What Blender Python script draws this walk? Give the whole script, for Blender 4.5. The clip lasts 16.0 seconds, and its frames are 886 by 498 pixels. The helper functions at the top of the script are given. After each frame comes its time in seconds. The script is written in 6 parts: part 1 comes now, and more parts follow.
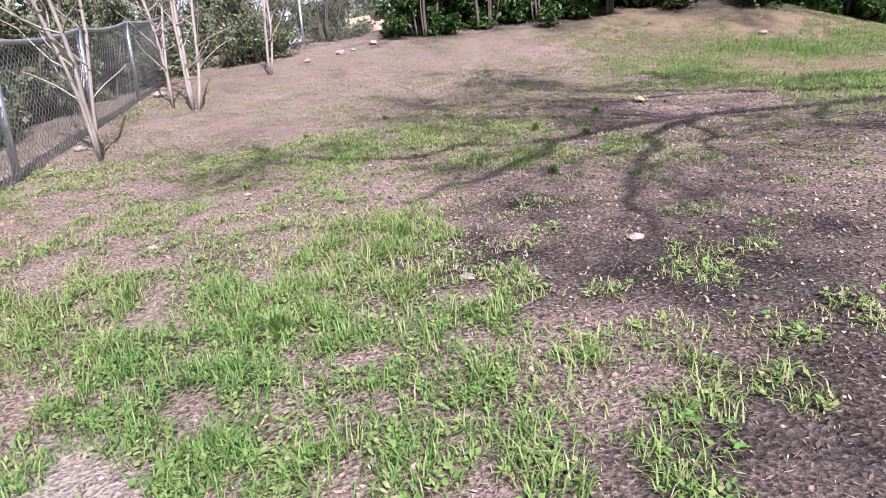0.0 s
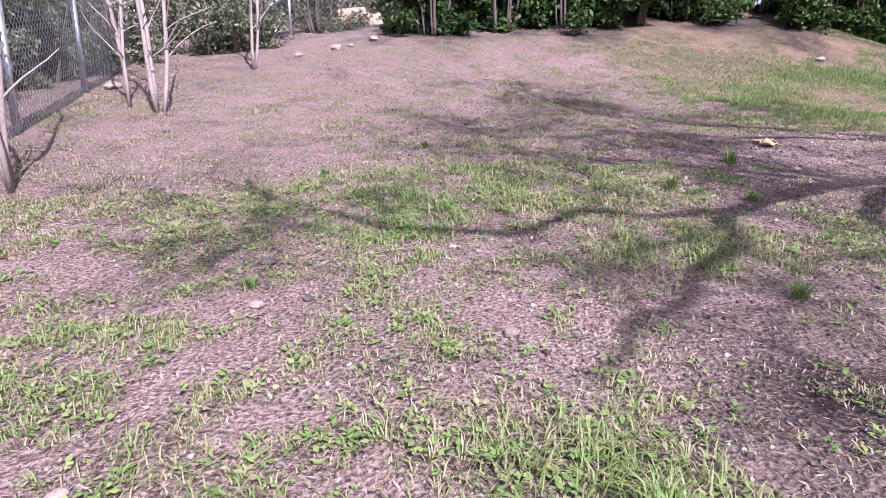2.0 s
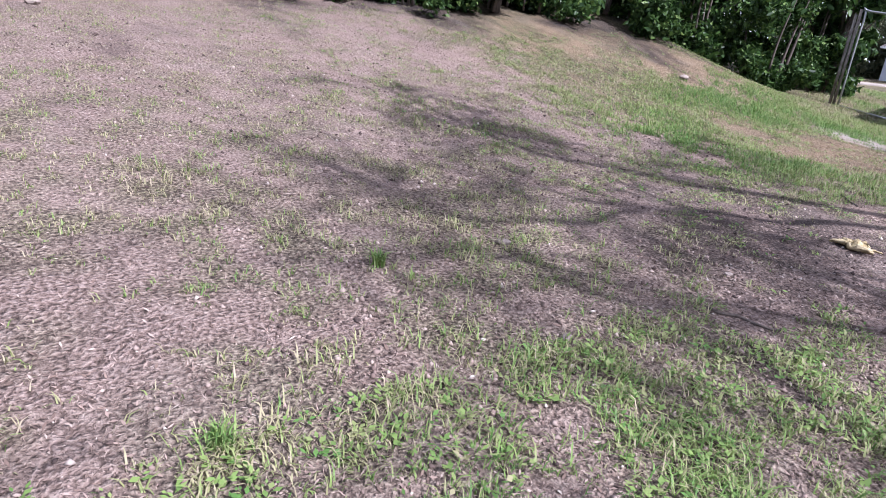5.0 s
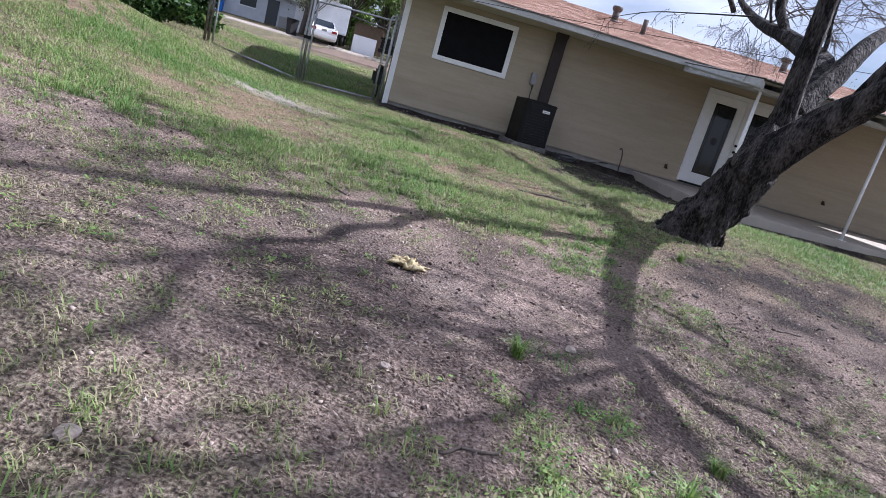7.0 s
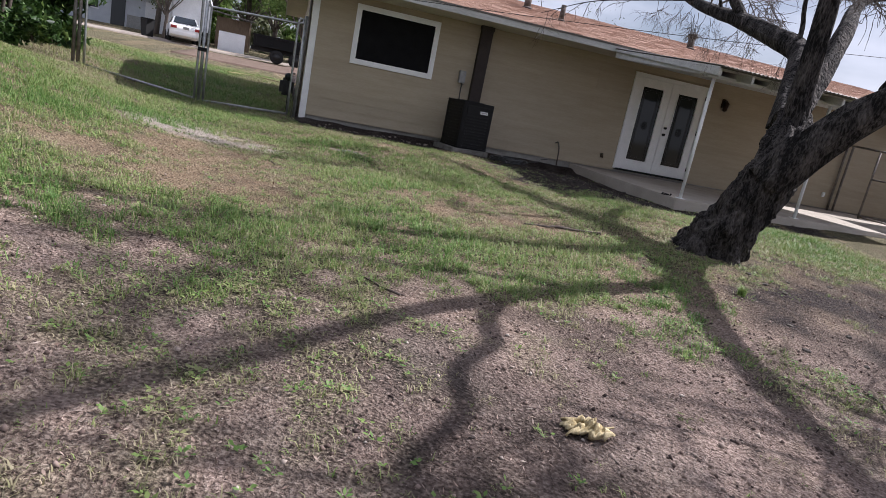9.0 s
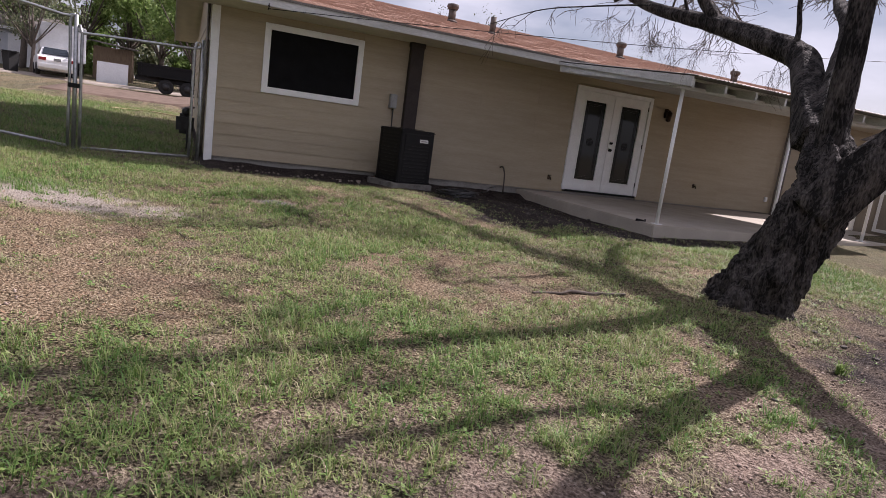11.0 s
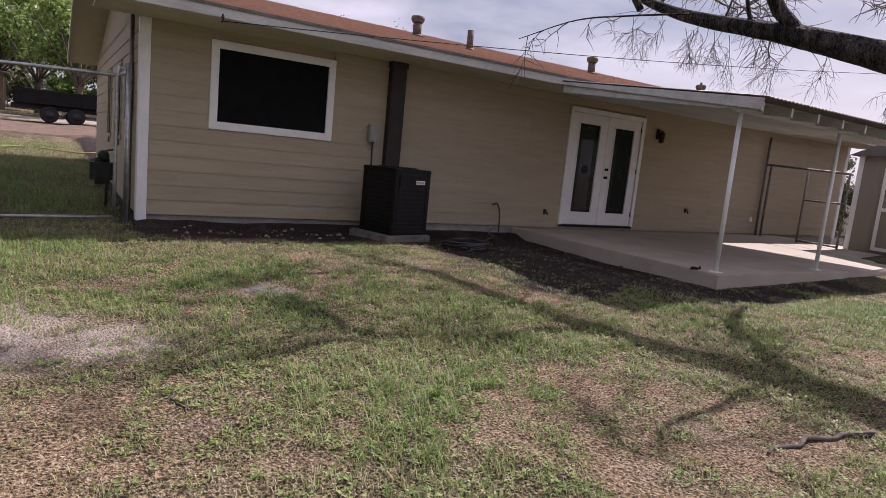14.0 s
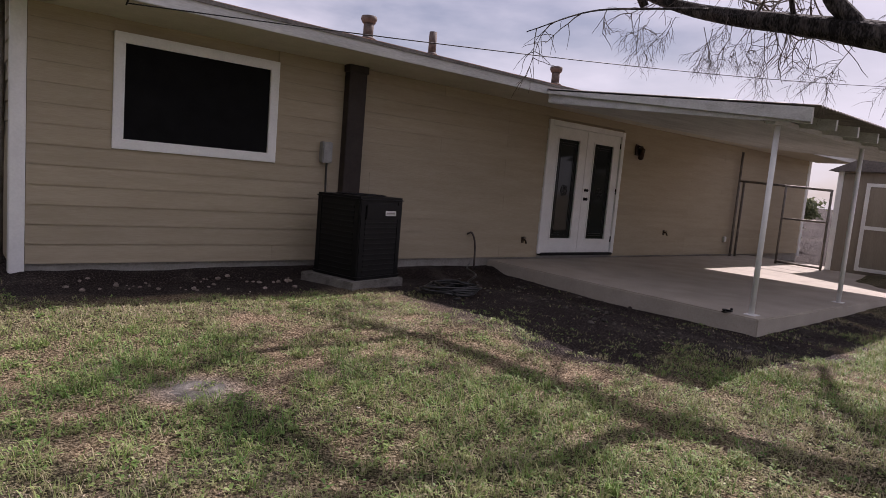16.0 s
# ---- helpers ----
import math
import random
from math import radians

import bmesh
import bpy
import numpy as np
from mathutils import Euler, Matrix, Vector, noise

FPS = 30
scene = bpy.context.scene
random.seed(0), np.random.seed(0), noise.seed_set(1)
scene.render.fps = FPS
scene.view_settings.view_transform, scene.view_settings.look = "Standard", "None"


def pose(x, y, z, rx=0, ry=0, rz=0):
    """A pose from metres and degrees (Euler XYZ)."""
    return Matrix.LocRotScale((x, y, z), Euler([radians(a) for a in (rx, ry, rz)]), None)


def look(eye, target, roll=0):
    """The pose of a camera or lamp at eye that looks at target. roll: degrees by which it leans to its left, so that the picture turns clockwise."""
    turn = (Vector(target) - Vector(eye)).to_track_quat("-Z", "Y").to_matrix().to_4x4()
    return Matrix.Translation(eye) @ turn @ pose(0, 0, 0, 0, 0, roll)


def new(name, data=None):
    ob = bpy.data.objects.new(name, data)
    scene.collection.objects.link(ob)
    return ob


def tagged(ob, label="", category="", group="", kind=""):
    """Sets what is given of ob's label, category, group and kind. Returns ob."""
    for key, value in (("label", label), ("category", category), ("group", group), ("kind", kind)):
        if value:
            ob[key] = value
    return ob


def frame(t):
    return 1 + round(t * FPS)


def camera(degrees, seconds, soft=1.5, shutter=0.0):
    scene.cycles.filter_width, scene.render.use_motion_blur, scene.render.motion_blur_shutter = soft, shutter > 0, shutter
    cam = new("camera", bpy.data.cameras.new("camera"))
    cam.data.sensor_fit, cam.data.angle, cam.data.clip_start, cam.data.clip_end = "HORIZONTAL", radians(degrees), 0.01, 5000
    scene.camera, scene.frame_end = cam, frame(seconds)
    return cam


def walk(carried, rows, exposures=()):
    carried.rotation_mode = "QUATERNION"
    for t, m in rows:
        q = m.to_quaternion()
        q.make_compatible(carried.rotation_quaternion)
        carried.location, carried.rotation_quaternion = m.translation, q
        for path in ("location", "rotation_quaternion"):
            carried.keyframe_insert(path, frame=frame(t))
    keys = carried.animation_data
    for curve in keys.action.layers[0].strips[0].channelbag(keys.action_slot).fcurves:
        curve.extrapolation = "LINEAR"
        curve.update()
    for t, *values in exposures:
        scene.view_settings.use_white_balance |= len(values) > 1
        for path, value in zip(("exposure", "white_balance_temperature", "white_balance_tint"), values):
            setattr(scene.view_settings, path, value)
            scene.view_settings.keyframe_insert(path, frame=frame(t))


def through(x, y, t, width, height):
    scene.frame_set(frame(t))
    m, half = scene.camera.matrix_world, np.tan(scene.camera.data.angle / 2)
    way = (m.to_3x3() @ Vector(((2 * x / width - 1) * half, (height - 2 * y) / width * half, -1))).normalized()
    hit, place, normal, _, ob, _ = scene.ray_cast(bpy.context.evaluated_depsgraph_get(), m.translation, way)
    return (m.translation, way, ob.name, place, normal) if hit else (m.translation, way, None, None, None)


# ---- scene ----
cam = camera(70.6, 16.0, soft=0.6)
PATH = [
    (0, (7.477, -14.603, 0.189), (5.594, -14.22, -0.367), -3.7),
    (0.5, (6.941, -14.7, 0.226), (5.062, -14.344, -0.359), -2.5),
    (1, (6.37, -14.756, 0.298), (4.491, -14.412, -0.295), -1.6),
    (1.5, (5.873, -14.86, 0.352), (3.998, -14.462, -0.218), -0.9),
    (2, (5.35, -14.954, 0.318), (3.499, -14.445, -0.243), 0.3),
    (2.5, (4.86, -15.11, 0.367), (3.033, -14.536, -0.207), 1.1),
    (3, (4.407, -15.118, 0.384), (2.666, -14.323, -0.197), 3.2),
    (3.2, (4.186, -15.09, 0.367), (2.475, -14.244, -0.232), 3.9),
    (5.3, (2.049, -14.969, 0.58), (0.685, -13.642, -0.036), 8.6),
    (5.5, (1.896, -14.915, 0.585), (0.682, -13.444, -0.019), 10.2),
    (6, (1.488, -14.717, 0.644), (0.756, -12.948, 0.063), 14.0),
    (6.5, (1.081, -14.603, 0.707), (0.853, -12.685, 0.187), 16.0),
    (7, (0.774, -14.359, 0.719), (0.967, -12.429, 0.232), 16.0),
    (7.5, (0.46, -14.104, 0.765), (0.85, -12.204, 0.279), 14.7),
    (8, (0.105, -13.807, 0.833), (0.557, -11.919, 0.354), 13.0),
    (8.5, (-0.133, -13.34, 0.827), (0.362, -11.46, 0.36), 12.1),
    (9, (-0.397, -12.935, 0.863), (0.157, -11.068, 0.409), 11.3),
    (11.5, (-0.597, -10.675, 0.999), (0.249, -8.895, 0.659), 7.0),
    (12, (-0.755, -10.247, 1.055), (0.113, -8.475, 0.727), 6.5),
    (12.5, (-0.794, -9.809, 1.053), (0.109, -8.053, 0.735), 6.5),
    (13, (-0.837, -9.398, 1.122), (0.11, -7.663, 0.815), 6.1),
    (13.5, (-0.952, -9.002, 1.171), (0.051, -7.298, 0.878), 5.8),
    (14, (-0.947, -8.605, 1.126), (0.122, -6.939, 0.842), 5.6),
    (14.5, (-0.919, -8.179, 1.166), (0.204, -6.547, 0.89), 5.4),
    (15, (-0.878, -7.757, 1.208), (0.342, -6.193, 0.944), 5.5),
    (15.5, (-0.693, -7.324, 1.174), (0.552, -5.777, 0.935), 5.2),
    (16, (-0.502, -6.882, 1.185), (0.75, -5.338, 0.967), 4.9),
]
EXPOSURES = [(0, 1.12, 5800, 26), (1.5, 1.12, 5650, 37), (3, 1.13, 5600, 45), (5.5, 1.0, 5450, 20), (7, 0.92, 5450, 18), (9, 0.66, 5950, 18), (12.5, 0.61, 6300, 30), (16, 0.47, 6400, 29)]
walk(cam, [(t, look(e, a, r)) for t, e, a, r in PATH], EXPOSURES)

# ---- light and sky ----
SUN_DIR = Vector((0.98, 0.17, 1.0)).normalized()
sun_data = bpy.data.lights.new("sun", "SUN")
sun_data.energy, sun_data.angle, sun_data.color = 5.0, radians(0.5), (1.0, 0.95, 0.88)
sun = new("sun", sun_data)
sun.matrix_world = look(SUN_DIR * 60, (0, 0, 0))
world = bpy.data.worlds.new("sky_world")
scene.world = world
world.use_nodes = True
wn = world.node_tree
wn.nodes.clear()
w_out = wn.nodes.new("ShaderNodeOutputWorld")
w_bg = wn.nodes.new("ShaderNodeBackground")
w_sky = wn.nodes.new("ShaderNodeTexSky")
w_sky.sky_type, w_sky.sun_disc = "NISHITA", False
w_sky.sun_elevation, w_sky.sun_rotation = math.asin(SUN_DIR.z), math.atan2(SUN_DIR.x, SUN_DIR.y)
w_sky.air_density, w_sky.dust_density = 1.0, 2.0
w_coord = wn.nodes.new("ShaderNodeTexCoord")
w_map = wn.nodes.new("ShaderNodeMapping")
w_map.inputs["Scale"].default_value = (1.0, 1.0, 3.0)
w_noise = wn.nodes.new("ShaderNodeTexNoise")
w_noise.inputs["Scale"].default_value, w_noise.inputs["Detail"].default_value = 2.6, 7.0
w_ramp = wn.nodes.new("ShaderNodeValToRGB")
w_ramp.color_ramp.elements[0].position, w_ramp.color_ramp.elements[1].position = 0.30, 0.60
w_mix = wn.nodes.new("ShaderNodeMix")
w_mix.data_type = "RGBA"
w_mix.inputs[7].default_value = (12.6, 12.8, 13.6, 1)
wn.links.new(w_coord.outputs["Generated"], w_map.inputs["Vector"])
wn.links.new(w_map.outputs["Vector"], w_noise.inputs["Vector"])
wn.links.new(w_noise.outputs["Fac"], w_ramp.inputs["Fac"])
wn.links.new(w_ramp.outputs["Color"], w_mix.inputs[0])
wn.links.new(w_sky.outputs["Color"], w_mix.inputs[6])
wn.links.new(w_mix.outputs[2], w_bg.inputs["Color"])
wn.links.new(w_bg.outputs["Background"], w_out.inputs["Surface"])
w_bg.inputs["Strength"].default_value = 0.047

# ---- materials ----
def rgba(c):
    return (c[0], c[1], c[2], 1.0)


def material(name, low, high, scale=8.0, rough=0.8, metal=0.0, bump=0.0, bump_scale=60.0, stretch=(1, 1, 1), vary=0.0, fine=None, spec=0.3):
    """Two colours mixed by coarse and fine noise, with relief; vary: brightness by object."""
    m = bpy.data.materials.new(name)
    m.use_nodes = True
    nt = m.node_tree
    bs = nt.nodes["Principled BSDF"]
    bs.inputs["Roughness"].default_value, bs.inputs["Metallic"].default_value = rough, metal
    bs.inputs["Specular IOR Level"].default_value = spec
    co = nt.nodes.new("ShaderNodeTexCoord")
    mp = nt.nodes.new("ShaderNodeMapping")
    mp.inputs["Scale"].default_value = stretch
    nt.links.new(co.outputs["Object"], mp.inputs["Vector"])
    n1 = nt.nodes.new("ShaderNodeTexNoise")
    n1.inputs["Scale"].default_value, n1.inputs["Detail"].default_value = scale, 6.0
    n2 = nt.nodes.new("ShaderNodeTexNoise")
    n2.inputs["Scale"].default_value, n2.inputs["Detail"].default_value = fine or scale * 9.0, 3.0
    for n in (n1, n2):
        nt.links.new(mp.outputs["Vector"], n.inputs["Vector"])
    av = nt.nodes.new("ShaderNodeMath")
    av.operation = "MULTIPLY_ADD"
    av.inputs[1].default_value = 0.45
    nt.links.new(n2.outputs["Fac"], av.inputs[0])
    sc = nt.nodes.new("ShaderNodeMath")
    sc.operation = "MULTIPLY"
    sc.inputs[1].default_value = 0.55
    nt.links.new(n1.outputs["Fac"], sc.inputs[0])
    nt.links.new(sc.outputs[0], av.inputs[2])
    rp = nt.nodes.new("ShaderNodeValToRGB")
    rp.color_ramp.elements[0].position, rp.color_ramp.elements[1].position = 0.36, 0.64
    rp.color_ramp.elements[0].color, rp.color_ramp.elements[1].color = rgba(low), rgba(high)
    nt.links.new(av.outputs[0], rp.inputs["Fac"])
    out = rp.outputs["Color"]
    if vary:
        oi = nt.nodes.new("ShaderNodeObjectInfo")
        mr = nt.nodes.new("ShaderNodeMapRange")
        mr.inputs["To Min"].default_value, mr.inputs["To Max"].default_value = 1 - vary, 1 + vary
        nt.links.new(oi.outputs["Random"], mr.inputs["Value"])
        hs = nt.nodes.new("ShaderNodeHueSaturation")
        nt.links.new(mr.outputs["Result"], hs.inputs["Value"])
        nt.links.new(out, hs.inputs["Color"])
        out = hs.outputs["Color"]
    nt.links.new(out, bs.inputs["Base Color"])
    if bump:
        n3 = nt.nodes.new("ShaderNodeTexNoise")
        n3.inputs["Scale"].default_value, n3.inputs["Detail"].default_value = bump_scale, 5.0
        nt.links.new(mp.outputs["Vector"], n3.inputs["Vector"])
        bp = nt.nodes.new("ShaderNodeBump")
        bp.inputs["Strength"].default_value, bp.inputs["Distance"].default_value = bump, 0.02
        nt.links.new(n3.outputs["Fac"], bp.inputs["Height"])
        nt.links.new(bp.outputs["Normal"], bs.inputs["Normal"])
    return m


def island_material(name, stops, rough=0.7, through=0.0):
    """Colour by piece, for leaves, blades and litter joined into one mesh; through: how much light passes."""
    m = bpy.data.materials.new(name)
    m.use_nodes = True
    nt = m.node_tree
    bs = nt.nodes["Principled BSDF"]
    bs.inputs["Roughness"].default_value = rough
    bs.inputs["Specular IOR Level"].default_value = 0.25
    ge = nt.nodes.new("ShaderNodeNewGeometry")
    rp = nt.nodes.new("ShaderNodeValToRGB")
    el = rp.color_ramp.elements
    while len(el) < len(stops):
        el.new(0.5)
    for e, (p, c) in zip(el, stops):
        e.position, e.color = p, rgba(c)
    nt.links.new(ge.outputs["Random Per Island"], rp.inputs["Fac"])
    nt.links.new(rp.outputs["Color"], bs.inputs["Base Color"])
    if through:
        tr = nt.nodes.new("ShaderNodeBsdfTranslucent")
        nt.links.new(rp.outputs["Color"], tr.inputs["Color"])
        mx = nt.nodes.new("ShaderNodeMixShader")
        mx.inputs[0].default_value = through
        nt.links.new(bs.outputs[0], mx.inputs[1])
        nt.links.new(tr.outputs[0], mx.inputs[2])
        nt.links.new(mx.outputs[0], nt.nodes["Material Output"].inputs["Surface"])
    return m


def glass_material(name, tint=(0.02, 0.022, 0.025), rough=0.06):
    m = bpy.data.materials.new(name)
    m.use_nodes = True
    bs = m.node_tree.nodes["Principled BSDF"]
    bs.inputs["Base Color"].default_value = rgba(tint)
    bs.inputs["Roughness"].default_value = rough
    bs.inputs["Specular IOR Level"].default_value = 0.5
    return m


M_siding = material("tan_siding_paint", (0.358, 0.300, 0.213), (0.420, 0.356, 0.260), 3.0, 0.72, bump=0.12, bump_scale=40, stretch=(0.4, 1, 4), vary=0.035)
M_white = material("white_trim_paint", (0.76, 0.76, 0.75), (0.86, 0.86, 0.85), 6.0, 0.5, bump=0.05)
M_fascia = material("weathered_white_fascia", (0.403, 0.403, 0.386), (0.605, 0.605, 0.588), 5.0, 0.65, bump=0.1, stretch=(0.3, 1, 2))
M_soffit = material("cream_soffit_paint", (0.52, 0.48, 0.40), (0.62, 0.57, 0.48), 4.0, 0.7)
M_shingle = material("red_brown_shingle", (0.34, 0.21, 0.155), (0.50, 0.335, 0.255), 12.0, 0.92, bump=0.5, bump_scale=160, fine=220)
M_concrete = material("pale_concrete", (0.34, 0.305, 0.255), (0.45, 0.405, 0.345), 2.2, 0.85, bump=0.15, bump_scale=90, fine=70)
M_found = material("grey_foundation", (0.26, 0.245, 0.22), (0.38, 0.36, 0.33), 5.0, 0.9, bump=0.3)
M_screen = material("dark_solar_screen", (0.006, 0.006, 0.0065), (0.011, 0.011, 0.012), 5.0, 0.75, fine=500, spec=0.08)
M_glass = glass_material("door_glass", (0.014, 0.018, 0.016), 0.05)
M_glass.node_tree.nodes["Principled BSDF"].inputs["Specular IOR Level"].default_value = 0.25
M_lead = material("dark_leading", (0.02, 0.02, 0.02), (0.04, 0.04, 0.04), 20, 0.4, 0.7)
M_black = material("black_enamel", (0.005, 0.005, 0.0055), (0.010, 0.010, 0.011), 10, 0.42, bump=0.03, spec=0.2)
M_grille = material("black_louvre", (0.006, 0.006, 0.006), (0.012, 0.012, 0.013), 10, 0.5)
M_alu = material("brushed_label", (0.55, 0.55, 0.55), (0.72, 0.72, 0.72), 40, 0.35, 0.6)
M_drain = material("brown_duct_paint", (0.026, 0.019, 0.017), (0.046, 0.036, 0.031), 8, 0.6)
M_galv = material("galvanised_pipe", (0.28, 0.29, 0.29), (0.50, 0.51, 0.51), 14, 0.42, 0.85, bump=0.05)
M_oldpipe = material("rusty_grey_pipe", (0.12, 0.10, 0.085), (0.30, 0.28, 0.25), 9, 0.6, 0.5, bump=0.1)
M_rust = material("rusty_vent", (0.07, 0.055, 0.048), (0.15, 0.128, 0.115), 12, 0.8, 0.3, bump=0.2)
M_bark = material("dark_furrowed_bark", (0.006, 0.005, 0.0045), (0.060, 0.051, 0.046), 9.0, 0.95, bump=1.0, bump_scale=34, stretch=(1, 1, 0.28), fine=60)
for n_ in M_bark.node_tree.nodes:
    if n_.type == "VALTORGB":
        n_.color_ramp.elements[0].position, n_.color_ramp.elements[1].position = 0.44, 0.66
        n_.color_ramp.elements[1].color = (0.12, 0.105, 0.096, 1)
    if n_.type == "BUMP":
        n_.inputs["Distance"].default_value = 0.06
M_twig = material("grey_brown_twig", (0.06, 0.048, 0.04), (0.15, 0.125, 0.105), 20, 0.9)
M_pale = material("pale_smooth_bark", (0.216, 0.180, 0.155), (0.360, 0.317, 0.281), 10, 0.85, bump=0.2, stretch=(1, 1, 0.3))
M_cloth = material("yellowed_cloth", (0.27, 0.20, 0.085), (0.56, 0.48, 0.30), 22, 0.9, bump=0.3)
M_stone = material("pale_limestone", (0.19, 0.155, 0.13), (0.34, 0.285, 0.245), 12, 0.9, bump=0.4, vary=0.2)
M_darkstone = material("dark_rubble", (0.03, 0.026, 0.023), (0.13, 0.115, 0.10), 14, 0.92, bump=0.4, vary=0.3)
M_padgrey = material("soiled_concrete_pad", (0.10, 0.092, 0.084), (0.23, 0.218, 0.20), 9, 0.9, bump=0.3)
M_collar = material("stained_concrete_collar", (0.06, 0.055, 0.045), (0.24, 0.225, 0.20), 16, 0.92, bump=0.5)
M_hose = material("black_hose", (0.014, 0.014, 0.014), (0.030, 0.030, 0.030), 30, 0.28, spec=0.5)
M_meter = material("grey_meter", (0.02, 0.02, 0.02), (0.05, 0.05, 0.05), 10, 0.5, 0.3)
M_greybox = material("grey_electric_box", (0.24, 0.24, 0.235), (0.34, 0.34, 0.33), 10, 0.55, 0.2)
M_carwhite = material("white_car_paint", (0.74, 0.74, 0.74), (0.82, 0.82, 0.82), 2, 0.25)
M_carglass = glass_material("car_glass", (0.02, 0.025, 0.03), 0.05)
M_tyre = material("tyre_rubber", (0.012, 0.012, 0.012), (0.03, 0.03, 0.03), 20, 0.9)
M_lampred = material("red_tail_lamp", (0.25, 0.02, 0.02), (0.35, 0.03, 0.03), 10, 0.3)
M_boxwhite = material("white_box_body", (0.66, 0.67, 0.69), (0.78, 0.79, 0.81), 1.5, 0.5)
M_stucco = material("pale_blue_grey_stucco", (0.44, 0.47, 0.52), (0.54, 0.57, 0.61), 2.5, 0.85)
M_darkroof = material("weathered_roof", (0.10, 0.09, 0.085), (0.18, 0.16, 0.15), 4, 0.9)
M_brownwood = material("brown_shed_boards", (0.13, 0.09, 0.06), (0.22, 0.16, 0.11), 6, 0.85, stretch=(3, 3, 0.4))
M_blue = material("blue_tarpaulin", (0.02, 0.14, 0.55), (0.04, 0.22, 0.68), 6, 0.5)
M_shed = material("grey_tan_shed_paint", (0.24, 0.205, 0.165), (0.30, 0.26, 0.21), 3.0, 0.75, bump=0.08, stretch=(3, 3, 0.4))
M_corr = material("dark_corrugated_metal", (0.10, 0.095, 0.085), (0.22, 0.20, 0.18), 5, 0.55, 0.4)
M_cable = material("black_cable", (0.012, 0.012, 0.012), (0.02, 0.02, 0.02), 10, 0.6)
M_bronze = material("bronze_lantern", (0.035, 0.022, 0.015), (0.07, 0.045, 0.03), 20, 0.45, 0.6)
M_copper = material("orange_brown_dirt_lump", (0.30, 0.22, 0.15), (0.42, 0.32, 0.22), 20, 0.95)
M_leaf = island_material("bush_leaf", [(0.0, (0.015, 0.034, 0.010)), (0.5, (0.038, 0.082, 0.020)), (0.85, (0.08, 0.145, 0.035)), (1.0, (0.15, 0.22, 0.06))], 0.45, 0.3)
M_leaflight = island_material("young_leaf", [(0.0, (0.10, 0.165, 0.045)), (0.5, (0.20, 0.30, 0.08)), (1.0, (0.34, 0.42, 0.16))], 0.5, 0.4)
M_leafgrey = island_material("grey_green_leaf", [(0.0, (0.07, 0.09, 0.05)), (0.5, (0.13, 0.155, 0.085)), (1.0, (0.24, 0.25, 0.15))], 0.6, 0.3)
M_straw = island_material("straw_litter", [(0.0, (0.020, 0.014, 0.009)), (0.40, (0.085, 0.063, 0.043)), (0.65, (0.20, 0.155, 0.105)), (0.88, (0.34, 0.28, 0.195)), (1.0, (0.50, 0.43, 0.32))], 0.85)
M_litter = island_material("dry_leaf_litter", [(0.0, (0.05, 0.034, 0.027)), (0.28, (0.175, 0.122, 0.096)), (0.65, (0.285, 0.210, 0.170)), (0.92, (0.36, 0.28, 0.23)), (1.0, (0.44, 0.36, 0.30))], 0.85)


def blade_material():
    """Grass: green to straw by the blade's own dryness, with a change from piece to piece."""
    m = bpy.data.materials.new("grass_blade")
    m.use_nodes = True
    nt = m.node_tree
    bs = nt.nodes["Principled BSDF"]
    bs.inputs["Roughness"].default_value = 0.55
    bs.inputs["Specular IOR Level"].default_value = 0.3
    at = nt.nodes.new("ShaderNodeAttribute")
    at.attribute_name = "dryness"
    rp = nt.nodes.new("ShaderNodeValToRGB")
    el = rp.color_ramp.elements
    el[0].position, el[0].color = 0.0, (0.100, 0.205, 0.046, 1)
    el[1].position, el[1].color = 1.0, (0.42, 0.355, 0.25, 1)
    for p, c in ((0.35, (0.215, 0.305, 0.085, 1)), (0.62, (0.33, 0.315, 0.160, 1))):
        e = el.new(p)
        e.color = c
    nt.links.new(at.outputs["Fac"], rp.inputs["Fac"])
    nt.links.new(rp.outputs["Color"], bs.inputs["Base Color"])
    tr = nt.nodes.new("ShaderNodeBsdfTranslucent")
    nt.links.new(rp.outputs["Color"], tr.inputs["Color"])
    mx = nt.nodes.new("ShaderNodeMixShader")
    mx.inputs[0].default_value = 0.28
    nt.links.new(bs.outputs[0], mx.inputs[1])
    nt.links.new(tr.outputs[0], mx.inputs[2])
    nt.links.new(mx.outputs[0], nt.nodes["Material Output"].inputs["Surface"])
    return m


M_blade = blade_material()

# ---- mesh tools ----
def mesh_object(name, verts, faces, mat, parent=None, smooth=False):
    me = bpy.data.meshes.new(name)
    me.from_pydata([tuple(v) for v in verts], [], [tuple(f) for f in faces])
    me.materials.append(mat)
    if smooth:
        me.shade_smooth()
    ob = new(name, me)
    ob.parent = parent
    return ob


def part(name, bm, mat, parent=None, label="", smooth=False):
    """Links a bmesh as one mesh object under a thing."""
    me = bpy.data.meshes.new(name)
    bm.normal_update()
    bm.to_mesh(me)
    bm.free()
    me.materials.append(mat)
    if smooth:
        me.shade_smooth()
    ob = new(name, me)
    ob.parent = parent
    if label:
        tagged(ob, label=label)
    return ob


def thing(name, label, category, x=0.0, y=0.0, z=0.0, rz=0.0, group="", kind=""):
    ob = new(name)
    ob.matrix_world = pose(x, y, z, 0, 0, rz)
    return tagged(ob, label, category, group, kind)


